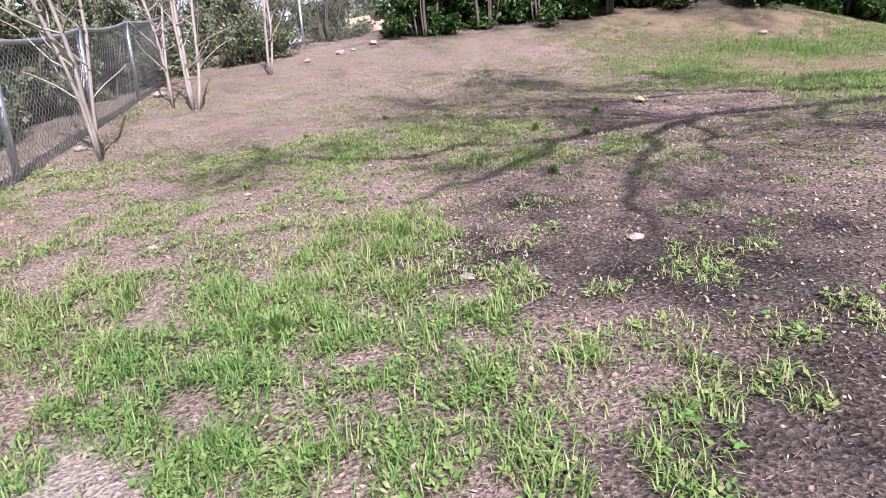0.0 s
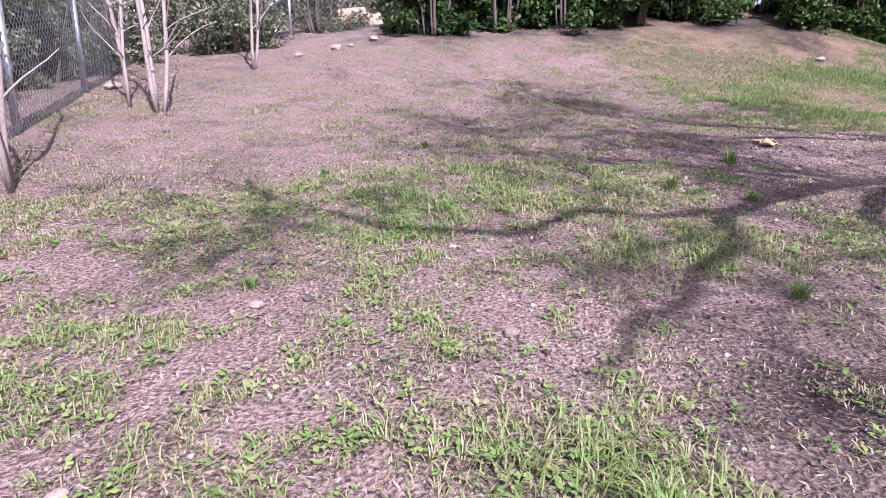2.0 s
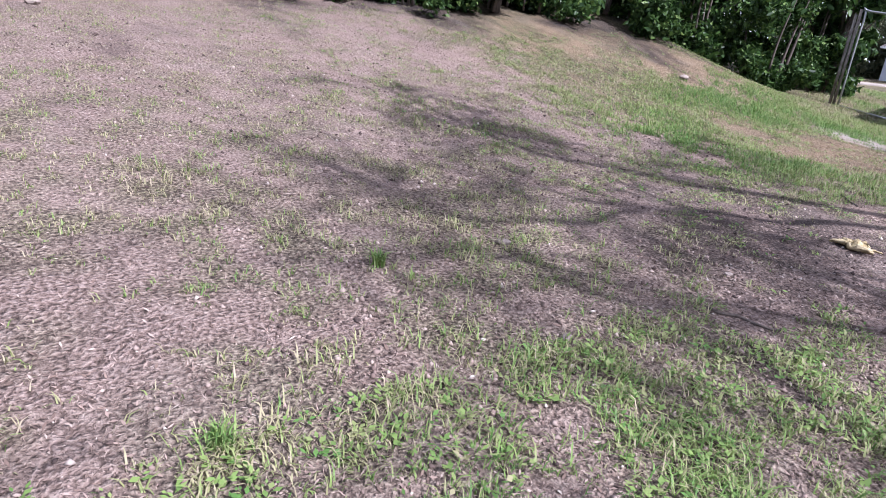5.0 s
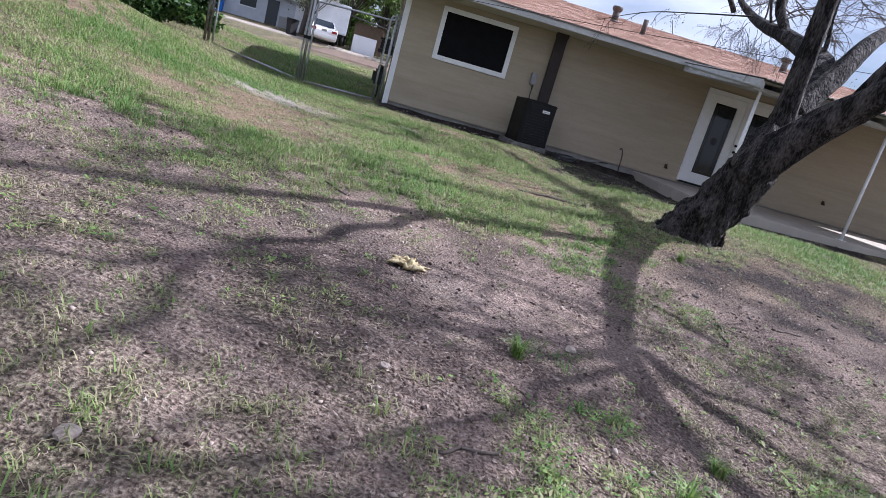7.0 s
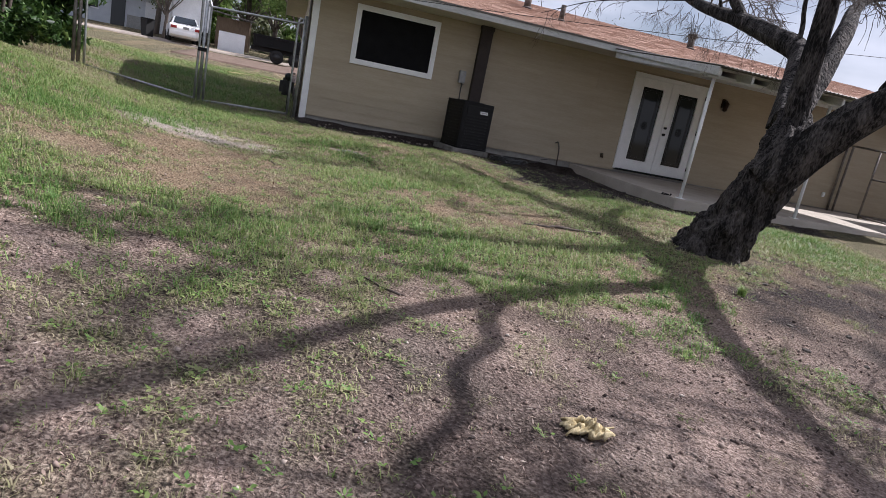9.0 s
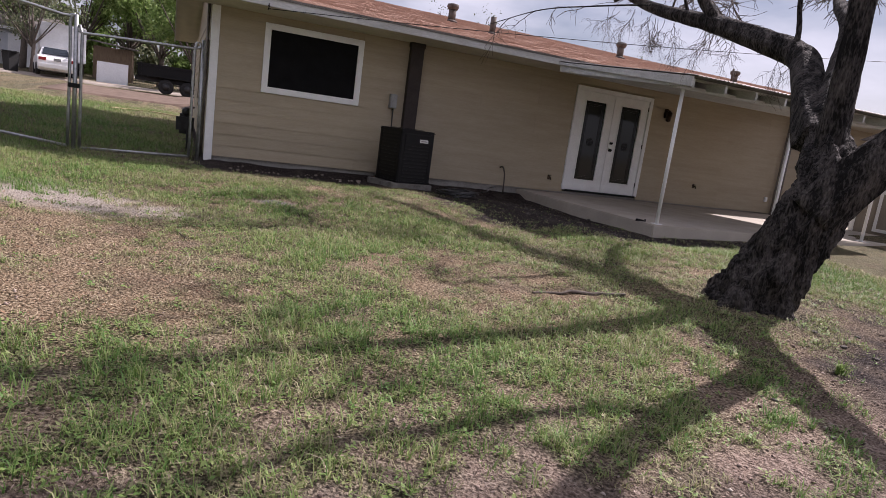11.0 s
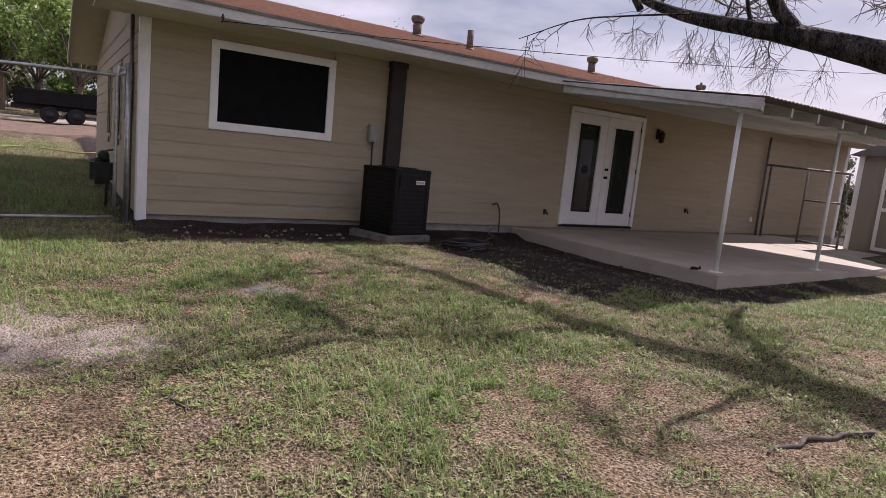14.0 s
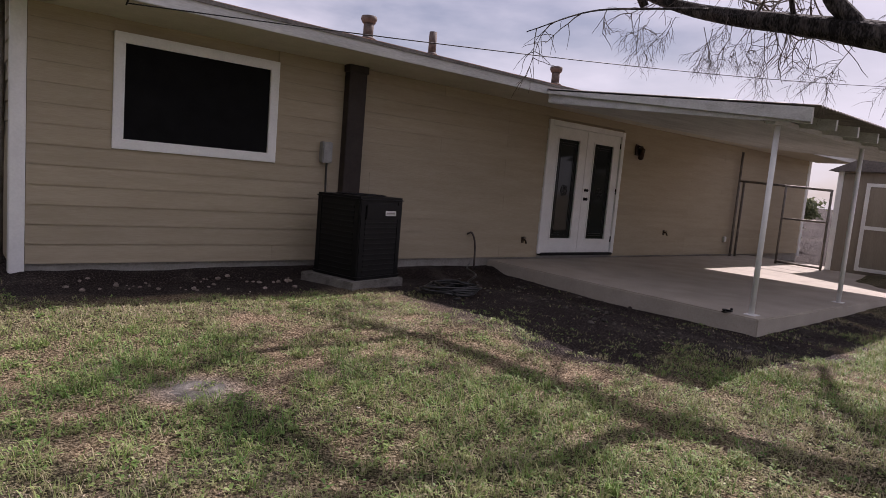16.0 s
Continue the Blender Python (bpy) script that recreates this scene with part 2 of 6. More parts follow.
def add_box(bm, x0, x1, y0, y1, z0, z1, bevel=0.0, m=None):
    made = bmesh.ops.create_cube(bm, size=1.0)["verts"]
    for v in made:
        v.co = Vector((x0 + (v.co.x + 0.5) * (x1 - x0), y0 + (v.co.y + 0.5) * (y1 - y0), z0 + (v.co.z + 0.5) * (z1 - z0)))
    if bevel > 0:
        edges = {e for v in made for e in v.link_edges}
        made = bmesh.ops.bevel(bm, geom=list(edges), offset=bevel, segments=2, affect="EDGES")["verts"]
    if m:
        bmesh.ops.transform(bm, matrix=m, verts=list({v for v in made}))
    return bm


def box(x0, x1, y0, y1, z0, z1, bevel=0.0, m=None):
    return add_box(bmesh.new(), x0, x1, y0, y1, z0, z1, bevel, m)


def tube_data(points, radii, sides=8, rough=0.0, seed=0, cap=True):
    """Verts and faces of a swept round bar along points; rough: uneven outline."""
    pts = np.array(points, float)
    n = len(pts)
    rad = np.array(radii, float) if np.ndim(radii) else np.full(n, float(radii))
    tan = np.gradient(pts, axis=0)
    tan /= np.linalg.norm(tan, axis=1)[:, None] + 1e-9
    ref = np.array((0, 0, 1.0)) if abs(tan[0][2]) < 0.9 else np.array((1.0, 0, 0))
    u = np.cross(tan[0], ref)
    verts, faces = [], []
    for i in range(n):
        u = u - tan[i] * np.dot(u, tan[i])
        u /= np.linalg.norm(u) + 1e-9
        v = np.cross(tan[i], u)
        for k in range(sides):
            a = 2 * math.pi * k / sides
            r = rad[i]
            if rough:
                d = Vector((math.cos(a) * 1.6 + seed, math.sin(a) * 1.6, i * 0.16))
                r *= 1 + rough * noise.noise(d) + rough * 0.55 * noise.noise(d * 3.1)
            verts.append(pts[i] + r * (math.cos(a) * u + math.sin(a) * v))
    for i in range(n - 1):
        for k in range(sides):
            a, b = i * sides + k, i * sides + (k + 1) % sides
            faces.append((a, b, b + sides, a + sides))
    if cap:
        faces.append(tuple(range(sides))[::-1])
        faces.append(tuple(range((n - 1) * sides, n * sides)))
    return verts, faces


def tube(name, points, radii, mat, parent=None, sides=8, rough=0.0, seed=0, label=""):
    v, f = tube_data(points, radii, sides, rough, seed)
    ob = mesh_object(name, v, f, mat, parent, smooth=True)
    if label:
        tagged(ob, label=label)
    return ob


def join_tubes(name, items, mat, parent=None):
    verts, faces = [], []
    for v, f in items:
        o = len(verts)
        verts += v
        faces += [tuple(i + o for i in q) for q in f]
    return mesh_object(name, verts, faces, mat, parent, smooth=True)


def bend(points, steps=6):
    """A smooth line through a few points."""
    p = [Vector(q) for q in points]
    p = [p[0] * 2 - p[1], *p, p[-1] * 2 - p[-2]]
    out = []
    for i in range(1, len(p) - 2):
        for s in range(steps):
            t = s / steps
            a, b, c, d = p[i - 1], p[i], p[i + 1], p[i + 2]
            out.append(0.5 * (2 * b + (c - a) * t + (2 * a - 5 * b + 4 * c - d) * t * t + (3 * b - a - 3 * c + d) * t ** 3))
    out.append(p[-2])
    return out


def bulk(name, verts, faces, mat, attribute=None, values=None):
    """A large mesh of like polygons from arrays; faces all have the same corner count."""
    me = bpy.data.meshes.new(name)
    nv, nf, k = len(verts), len(faces), faces.shape[1]
    me.vertices.add(nv)
    me.vertices.foreach_set("co", verts.astype(np.float32).ravel())
    me.loops.add(nf * k)
    me.loops.foreach_set("vertex_index", faces.astype(np.int32).ravel())
    me.polygons.add(nf)
    me.polygons.foreach_set("loop_start", np.arange(0, nf * k, k, dtype=np.int32))
    if attribute:
        a = me.attributes.new(attribute, "FLOAT", "POINT")
        a.data.foreach_set("value", values.astype(np.float32))
    me.update(calc_edges=True)
    me.materials.append(mat)
    return new(name, me)


RNG = np.random.default_rng(11)

# ---- the lie of the land ----
LATTICE = np.random.default_rng(5).random((256, 256))


def vnoise(x, y, size):
    """Smooth noise 0..1 with features of that size in metres."""
    u, v = np.asarray(x) / size + 700.0, np.asarray(y) / size + 700.0
    i, j = np.floor(u).astype(int), np.floor(v).astype(int)
    fu, fv = u - i, v - j
    fu, fv = fu * fu * (3 - 2 * fu), fv * fv * (3 - 2 * fv)
    g = lambda a, b: LATTICE[a % 256, b % 256]
    return (g(i, j) * (1 - fu) + g(i + 1, j) * fu) * (1 - fv) + (g(i, j + 1) * (1 - fu) + g(i + 1, j + 1) * fu) * fv


def smooth01(a, b, v):
    t = np.clip((v - a) / (b - a), 0, 1)
    return t * t * (3 - 2 * t)


def land(x, y, fine=True):
    x, y = np.asarray(x, float), np.asarray(y, float)
    xc, yc = np.clip(x, -11, 14), np.clip(y, -21, 0.5)
    s = np.log1p(np.exp(-xc - 2.5))
    s = 6.5 * np.tanh(s / 6.5)
    z = -0.219 + 0.0041 * yc + 0.0771 * xc + 0.6503 * s + 0.0371 * s * yc + 0.0104 * xc * yc - 0.0003 * yc * yc
    z = z + 0.13 * np.exp(-((xc - 4.6) ** 2 + (yc + 7.0) ** 2) / 5.0)
    # near the house the bed is almost level, and rises past the gate post
    apron = -0.05 - 0.012 * np.clip(xc, 0, 14) + 0.17 * np.log1p(np.exp((-xc - 2.3) * 3)) / 3 * smooth01(14, 3, y) + 0.040 * np.clip(y, 0, 60)
    apron = apron + 0.085 * smooth01(-0.42, -0.12, y) * smooth01(-0.2, 0.1, x)
    w = smooth01(-4.2, -0.6, y)
    z = z * (1 - w) + apron * w
    z = z - 0.13 * smooth01(-5.8, -4.3, y) * smooth01(4.5, 5.7, x) * smooth01(-0.6, -2.6, y)
    # soil heaped round the equipment pad
    z = z + 0.065 * np.exp(-((x - 3.15) ** 2 + (y + 0.85) ** 2) / 0.45)
    # behind the far fences the ground falls a little
    z = z - 0.35 * smooth01(-17.6, -19.5, y) * smooth01(-4, -2, x + 3)
    if fine:
        z = z + 0.05 * (vnoise(x, y, 1.3) - 0.5) * smooth01(40, 20, np.abs(x)) + 0.022 * (vnoise(x, y, 0.33) - 0.5) + 0.012 * (vnoise(x, y, 0.12) - 0.5)
    return z


def spots(x, y, items):
    """The strongest of soft round patches (x, y, radius, strength)."""
    out = np.zeros_like(np.asarray(x, float))
    for a, b, r, k in items:
        d = np.sqrt((x - a) ** 2 + (y - b) ** 2) / r
        out = np.maximum(out, k * smooth01(1.5, 0.35, d))
    return out


GREEN = [(6.3, -14.0, 0.8, 0.85), (5.4, -14.1, 0.6, 0.75), (4.6, -16.0, 1.0, 0.8), (3.6, -15.9, 0.8, 0.6), (5.8, -16.2, 1.1, 0.85), (-2.4, -4.0, 1.0, 1.0), (-3.0, -5.6, 1.2, 1.0), (-0.3, -8.6, 0.8, 0.9), (0.4, -7.8, 0.7, 0.9), (2.1, -9.7, 0.45, 0.9), (5.7, -14.5, 1.0, 1.0), (4.9, -15.3, 1.1, 0.95), (4.4, -14.3, 0.55, 1.0), (6.6, -15.6, 1.2, 0.8), (1.8, -13.9, 0.9, 0.62), (3.0, -13.2, 0.5, 0.8),
         (0.6, -14.0, 0.9, 0.4), (-3.1, -4.2, 1.5, 1.0), (-2.8, -6.2, 1.3, 0.75), (-1.6, -8.8, 1.5, 0.75), (0.8, -8.4, 1.3, 0.8), (2.4, -8.0, 1.0, 0.75),
         (2.7, -9.0, 0.5, 1.0), (0.9, -5.8, 0.8, 0.95), (2.2, -4.6, 1.2, 0.75), (0.2, -3.0, 1.3, 0.75), (1.9, -3.4, 1.0, 0.7), (4.4, -5.5, 0.9, 0.75),
         (-1.8, -2.0, 1.3, 0.8), (6.5, -5.8, 1.6, 0.7), (2.6, -9.6, 0.6, 0.6), (1.7, -11.8, 0.35, 0.9), (-2.2, -11.6, 0.9, 0.55), (0.6, -12.9, 0.9, 0.5), (-1.2, -13.8, 0.6, 0.5), (-2.2, 1.6, 2.2, 1.0), (-2.6, 5.0, 2.6, 0.9), (-3.0, 9.0, 3.0, 0.7)]
BARE = [(5.0, -12.8, 1.05, 1.0), (6.3, -12.6, 1.1, 1.0), (-1.0, -6.0, 1.0, 1.0), (-0.8, -6.9, 0.75, 0.95), (-1.9, -6.8, 0.6, 0.8), (-1.3, -4.4, 0.7, 1.0), (2.3, -6.7, 0.6, 0.8), (1.6, -2.0, 0.5, 0.7), (0.67, -3.22, 0.24, 1.0), (4.4, -9.3, 1.4, 1.0),
        (1.3, -10.9, 1.3, 0.75), (1.75, -6.6, 0.9, 0.85), (5.2, -8.4, 1.0, 1.0), (3.4, -3.0, 1.2, 0.7), (-4.8, -4.8, 1.3, 0.9), (-5.5, -6.4, 1.2, 0.8), (3.6, -13.2, 0.5, 0.6)]
# dark soil; the patches left of the slab also paint the patio cover's shade
SOIL_SHADE = [(5.0, -12.9, 1.25, 0.8), (6.3, -12.7, 1.6, 0.72), (5.1, -13.7, 0.6, 0.8), (1.5, -11.0, 1.7, 0.45), (4.6, -9.2, 1.7, 0.85), (5.2, -8.0, 1.4, 0.8),
        (4.3, -2.6, 1.1, 2.0), (4.0, -3.5, 0.8, 2.0), (3.95, -1.4, 0.6, 2.0), (-6.3, -3.0, 1.5, 0.9), (-6.8, -6.0, 1.4, 0.8), (-7.3, -9.0, 1.5, 0.9), (-7.5, -11.5, 1.3, 0.8), (4.8, -1.5, 1.2, 2.0), (5.2, -2.6, 1.3, 2.0), (4.4, -3.2, 0.9, 2.0), (4.1, -2.0, 0.8, 2.0), (4.9, -4.3, 0.6, 2.0), (5.4, -3.8, 0.9, 2.0), (4.3, -0.7, 1.1, 2.0), (7.5, -4.3, 0.35, 2.0), (6.6, -4.3, 0.4, 2.0), (8.4, -4.3, 0.35, 2.0), (-5.6, -5.0, 1.3, 0.6)]


# raw dark soil and rubble between lawn, house and slab, with the cover's shade painted in
WEDGE = [(4.9, -1.2, 1.3, 1.2), (5.1, -2.6, 1.25, 1.3), (4.6, -3.3, 0.8, 1.2), (5.3, -4.0, 0.8, 1.2), (5.9, -4.5, 0.5, 1.2), (6.7, -4.4, 0.45, 1.1), (7.6, -4.35, 0.4, 1.0), (4.1, -2.0, 0.7, 1.1)]


def grass_cover(x, y):
    base = 0.44 + 0.42 * (vnoise(x, y, 1.5) - 0.4) + 0.56 * smooth01(-9.8, -7.8, y)
    c = np.maximum(base, 0.78 * spots(x, y, GREEN)) - 0.85 * spots(x, y, BARE)
    c = c * 0.9 + 0.65 * (vnoise(x + 31, y, 0.5) - 0.50) + 1.45 * (vnoise(x, y + 17, 0.15) - 0.52)
    c = c * smooth01(-1.0, -1.5, y + 0.25 * (vnoise(x, y, 0.5) - 0.5) - 60 * smooth01(-0.05, -0.4, x))
    c = c * (1 - smooth01(-4.2, -6.4, x + 0.25 * (y + 8)) * 0.4)
    thin = 1 - smooth01(-11.0, -9.0, y)
    c = c * (1 - 0.42 * thin * (1 - smooth01(4.0, 4.9, x))) + 0.08 * thin
    c = c * (1 - 0.95 * np.clip(spots(x, y, WEDGE), 0, 1))
    return np.clip(c, 0, 1)


def soil_shade_cover(x, y):
    s = np.maximum(spots(x, y, SOIL_SHADE), 1.4 * spots(x, y, WEDGE)) + 0.9 * (vnoise(x + 9, y + 3, 0.55) - 0.5) + 0.5 * (vnoise(x, y + 5, 0.18) - 0.5) - 0.12
    # soil bed at the wall foot, its dark colour widened for the eave's shade
    s = np.maximum(s, smooth01(-1.25, -0.95, y + 0.35 * (vnoise(x, y, 0.4) - 0.5)) * smooth01(-0.4, -0.1, x))
    return np.clip(s, 0, 1)


def sand_cover(x, y):
    s = spots(x, y, [(-1.45, -4.15, 0.75, 1.0), (-0.65, -4.4, 0.4, 0.9), (0.67, -3.22, 0.24, 0.7), (6.0, -15.5, 0.4, 0.7)])
    return np.clip(1.35 * s + 0.5 * (vnoise(x, y, 0.3) - 0.5) - 0.1, 0, 1)


def tan_cover(x, y):
    """Where the pinkish dirt turns to tan earth with dead grass, towards the house."""
    return smooth01(-10.2, -7.6, y + 0.8 * (vnoise(x, y, 1.1) - 0.5))


def ground_material():
    m = bpy.data.materials.new("bare_dirt_yard")
    m.use_nodes = True
    nt = m.node_tree
    bs = nt.nodes["Principled BSDF"]
    bs.inputs["Roughness"].default_value = 0.95
    bs.inputs["Specular IOR Level"].default_value = 0.15
    co = nt.nodes.new("ShaderNodeTexCoord")

    def noise_node(scale, detail=6.0):
        n = nt.nodes.new("ShaderNodeTexNoise")
        n.inputs["Scale"].default_value, n.inputs["Detail"].default_value = scale, detail
        nt.links.new(co.outputs["Object"], n.inputs["Vector"])
        return n

    def ramp(fac, stops):
        r = nt.nodes.new("ShaderNodeValToRGB")
        el = r.color_ramp.elements
        while len(el) < len(stops):
            el.new(0.5)
        for e, (p, c) in zip(el, stops):
            e.position, e.color = p, rgba(c)
        nt.links.new(fac, r.inputs["Fac"])
        return r.outputs["Color"]

    def mix(fac, a, b):
        x = nt.nodes.new("ShaderNodeMix")
        x.data_type = "RGBA"
        nt.links.new(fac, x.inputs[0])
        nt.links.new(a, x.inputs[6])
        nt.links.new(b, x.inputs[7])
        return x.outputs[2]

    def cover(name):
        a = nt.nodes.new("ShaderNodeAttribute")
        a.attribute_name = name
        return a.outputs["Fac"]

    grain = noise_node(62.0, 9.0)
    dirt = ramp(grain.outputs["Fac"], [(0.36, (0.075, 0.052, 0.043)), (0.44, (0.215, 0.155, 0.130)), (0.55, (0.335, 0.252, 0.214)), (0.66, (0.48, 0.385, 0.33))])
    broad = ramp(noise_node(1.1).outputs["Fac"], [(0.35, (0.214, 0.155, 0.125)), (0.65, (0.339, 0.259, 0.213))])
    half = nt.nodes.new("ShaderNodeValue")
    half.outputs[0].default_value = 0.3
    dirt = mix(half.outputs[0], dirt, broad)
    tan_dirt = ramp(grain.outputs["Fac"], [(0.36, (0.055, 0.038, 0.022)), (0.45, (0.180, 0.128, 0.080)), (0.55, (0.290, 0.215, 0.138)), (0.66, (0.43, 0.345, 0.24))])
    dirt = mix(cover("tan"), dirt, tan_dirt)
    soil = ramp(grain.outputs["Fac"], [(0.36, (0.016, 0.012, 0.011)), (0.55, (0.044, 0.034, 0.031)), (0.70, (0.15, 0.122, 0.108))])
    turf = ramp(grain.outputs["Fac"], [(0.38, (0.014, 0.016, 0.008)), (0.50, (0.085, 0.084, 0.040)), (0.64, (0.30, 0.265, 0.165))])
    sand = ramp(grain.outputs["Fac"], [(0.35, (0.281, 0.242, 0.203)), (0.65, (0.429, 0.382, 0.328))])
    col = mix(cover("turf"), dirt, turf)
    # soil colour, which also darkens the shaded ground beside the slab
    col = mix(cover("soil"), col, soil)
    col = mix(cover("sand"), col, sand)
    nt.links.new(col, bs.inputs["Base Color"])
    ad = nt.nodes.new("ShaderNodeMath")
    ad.operation = "ADD"
    nt.links.new(grain.outputs["Fac"], ad.inputs[0])
    nt.links.new(noise_node(17.0, 4.0).outputs["Fac"], ad.inputs[1])
    bp = nt.nodes.new("ShaderNodeBump")
    bp.inputs["Strength"].default_value, bp.inputs["Distance"].default_value = 1.0, 0.05
    nt.links.new(ad.outputs[0], bp.inputs["Height"])
    nt.links.new(bp.outputs["Normal"], bs.inputs["Normal"])
    return m


def spaced(lo, hi, step, far):
    """Even steps from lo to hi, then widening steps out to the distance far on both sides."""
    core = list(np.arange(lo, hi + step / 2, step))
    d, out_hi, out_lo = step, [], []
    a, b = core[-1], core[0]
    while a < far:
        d *= 1.22
        a += d
        b -= d
        out_hi.append(a)
        out_lo.append(b)
    return np.array(out_lo[::-1] + core + out_hi)


gx, gy = np.meshgrid(spaced(-8.0, 9.0, 0.085, 600.0), spaced(-18.5, 1.5, 0.085, 600.0), indexing="ij")
gz = land(gx, gy)
nx_, ny_ = gx.shape
idx = np.arange(nx_ * ny_).reshape(nx_, ny_)
quads = np.stack([idx[:-1, :-1], idx[1:, :-1], idx[1:, 1:], idx[:-1, 1:]], -1).reshape(-1, 4)
fx, fy = gx.ravel(), gy.ravel()
ground = bulk("ground", np.stack([fx, fy, gz.ravel()], -1), quads, ground_material(), "turf", np.clip(grass_cover(fx, fy) * 0.95, 0, 0.9))
for nm, fn in (("soil", soil_shade_cover), ("sand", sand_cover), ("tan", tan_cover)):
    at = ground.data.attributes.new(nm, "FLOAT", "POINT")
    at.data.foreach_set("value", fn(fx, fy).astype(np.float32))
ground.data.shade_smooth()
tagged(ground, "patchy bare back yard ground with dirt, soil and thin turf", "ground", kind="structure")


def on_land(x, y, sink=0.0):
    return float(land(np.array([x]), np.array([y]))[0]) - sink

# ---- the house ----
HOUSE_X1, HOUSE_Y1, EAVE_Z, EAVE_Y = 17.0, 8.0, 2.55, -0.9
SLOPE = 0.24
WIN = (0.80, 2.48, 1.22, 2.34)
DOOR = (7.0, 8.99, 0.14, 2.29)


def wall_blocks(bm, x0, x1, z0, z1, y0, y1, holes):
    """A wall along x with rectangular holes through it."""
    xs = sorted({x0, x1, *[h[0] for h in holes], *[h[1] for h in holes]})
    for a, b in zip(xs, xs[1:]):
        cuts = sorted((h[2], h[3]) for h in holes if h[0] <= a and h[1] >= b)
        z = z0
        for c, d in cuts:
            if c > z:
                add_box(bm, a, b, y0, y1, z, c)
            z = d
        if z < z1:
            add_box(bm, a, b, y0, y1, z, z1)


bm = bmesh.new()
win_hole = (WIN[0] + 0.1, WIN[1] - 0.1, WIN[2] + 0.1, WIN[3] - 0.1)
door_hole = (DOOR[0] + 0.08, DOOR[1] - 0.08, DOOR[2] - 0.02, DOOR[3] - 0.08)
wall_blocks(bm, 0.02, HOUSE_X1 - 0.02, 0.1, 2.62, 0.02, 0.18, [win_hole, door_hole])
wall_back = part("wall_back", bm, M_siding)
tagged(wall_back, "tan painted lap siding back wall of the house", "wall", kind="structure")
bm = bmesh.new()
side_holes = [(2.2, 2.75, 1.0, 2.05), (4.0, 4.6, 1.0, 2.05)]
wall_blocks(bm, 0.18, HOUSE_Y1, 0.1, 2.62, 0.0, 0.16, side_holes)
bmesh.ops.transform(bm, matrix=Matrix(((0, 1, 0, 0.02), (1, 0, 0, 0), (0, 0, 1, 0), (0, 0, 0, 1))), verts=bm.verts)
bmesh.ops.reverse_faces(bm, faces=bm.faces)
wall_side = part("wall_side", bm, M_siding)
tagged(wall_side, "tan painted lap siding gable end wall", "wall", kind="structure")
bm = bmesh.new()
add_box(bm, HOUSE_X1 - 0.18, HOUSE_X1, 0.18, HOUSE_Y1, 0.1, 2.62)
tagged(part("wall_far_end", bm, M_siding), "tan painted far end wall of the house", "wall", kind="structure")
tagged(part("wall_front", box(0.18, HOUSE_X1 - 0.18, HOUSE_Y1 - 0.16, HOUSE_Y1, 0.1, 2.62), M_siding), "tan painted street side wall", "wall", kind="structure")
tagged(part("foundation", box(0.03, HOUSE_X1 - 0.03, 0.03, HOUSE_Y1, -0.6, 0.1), M_found), "grey concrete house foundation", "foundation", kind="structure")
tagged(part("ceiling", box(0.2, HOUSE_X1 - 0.2, 0.2, HOUSE_Y1 - 0.2, 2.5, 2.56), M_soffit), "plain ceiling inside the house", "ceiling", kind="structure")
tagged(part("floor", box(0.2, HOUSE_X1 - 0.2, 0.2, HOUSE_Y1 - 0.2, 0.1, 0.13), M_brownwood), "brown floor inside the house", "floor", kind="structure")

# roof: deck, shingle courses, fascia, soffit
RIDGE_Y = 4.0
ridge_z = EAVE_Z + 0.06 + (RIDGE_Y - EAVE_Y) * SLOPE


def roof_z(y):
    return EAVE_Z + 0.06 + (y - EAVE_Y) * SLOPE if y < RIDGE_Y else ridge_z - (y - RIDGE_Y) * SLOPE


roof = thing("roof", "low-pitched red-brown shingle roof with a weathered white fascia", "roof", kind="structure")
X0R, X1R = -0.55, HOUSE_X1 + 0.5
deck = []
for y in (EAVE_Y, RIDGE_Y, 2 * RIDGE_Y - EAVE_Y):
    deck += [(X0R, y, roof_z(y) - 0.02), (X1R, y, roof_z(y) - 0.02), (X0R, y, roof_z(y) - 0.10), (X1R, y, roof_z(y) - 0.10)]
mesh_object("deck", deck, [(0, 1, 5, 4), (4, 5, 9, 8), (2, 6, 7, 3), (6, 10, 11, 7), (0, 4, 6, 2), (4, 8, 10, 6), (1, 3, 7, 5), (5, 7, 11, 9), (0, 2, 3, 1), (8, 9, 11, 10)], M_soffit, roof)
sv, sf = [], []
rs = random.Random(3)
course, tab = 0.14, 0.30
rows_n = int((RIDGE_Y - EAVE_Y) / course)
for i in range(rows_n + 1):
    y0 = EAVE_Y - 0.02 + i * course
    y1 = min(y0 + course + 0.02, RIDGE_Y)
    x = X0R - 0.02 - (0.15 if i % 2 else 0.0)
    while x < X1R:
        a, b = max(x + 0.003, X0R - 0.02), min(x + tab - 0.003, X1R + 0.02)
        lift = 0.008 + rs.random() * 0.006
        jag = rs.random() * 0.008
        o = len(sv)
        za, zb = roof_z(y0 - jag) + lift, roof_z(y1) + 0.001
        sv += [(a, y0 - jag, za), (b, y0 - jag, za), (b, y1, zb), (a, y1, zb), (a, y0 - jag, za - lift - 0.012), (b, y0 - jag, za - lift - 0.012)]
        sf += [(o, o + 1, o + 2, o + 3), (o + 4, o + 5, o + 1, o)]
        x += tab
shingles = mesh_object("shingles", sv, sf, M_shingle, roof)
tagged(shingles, kind="stuff")
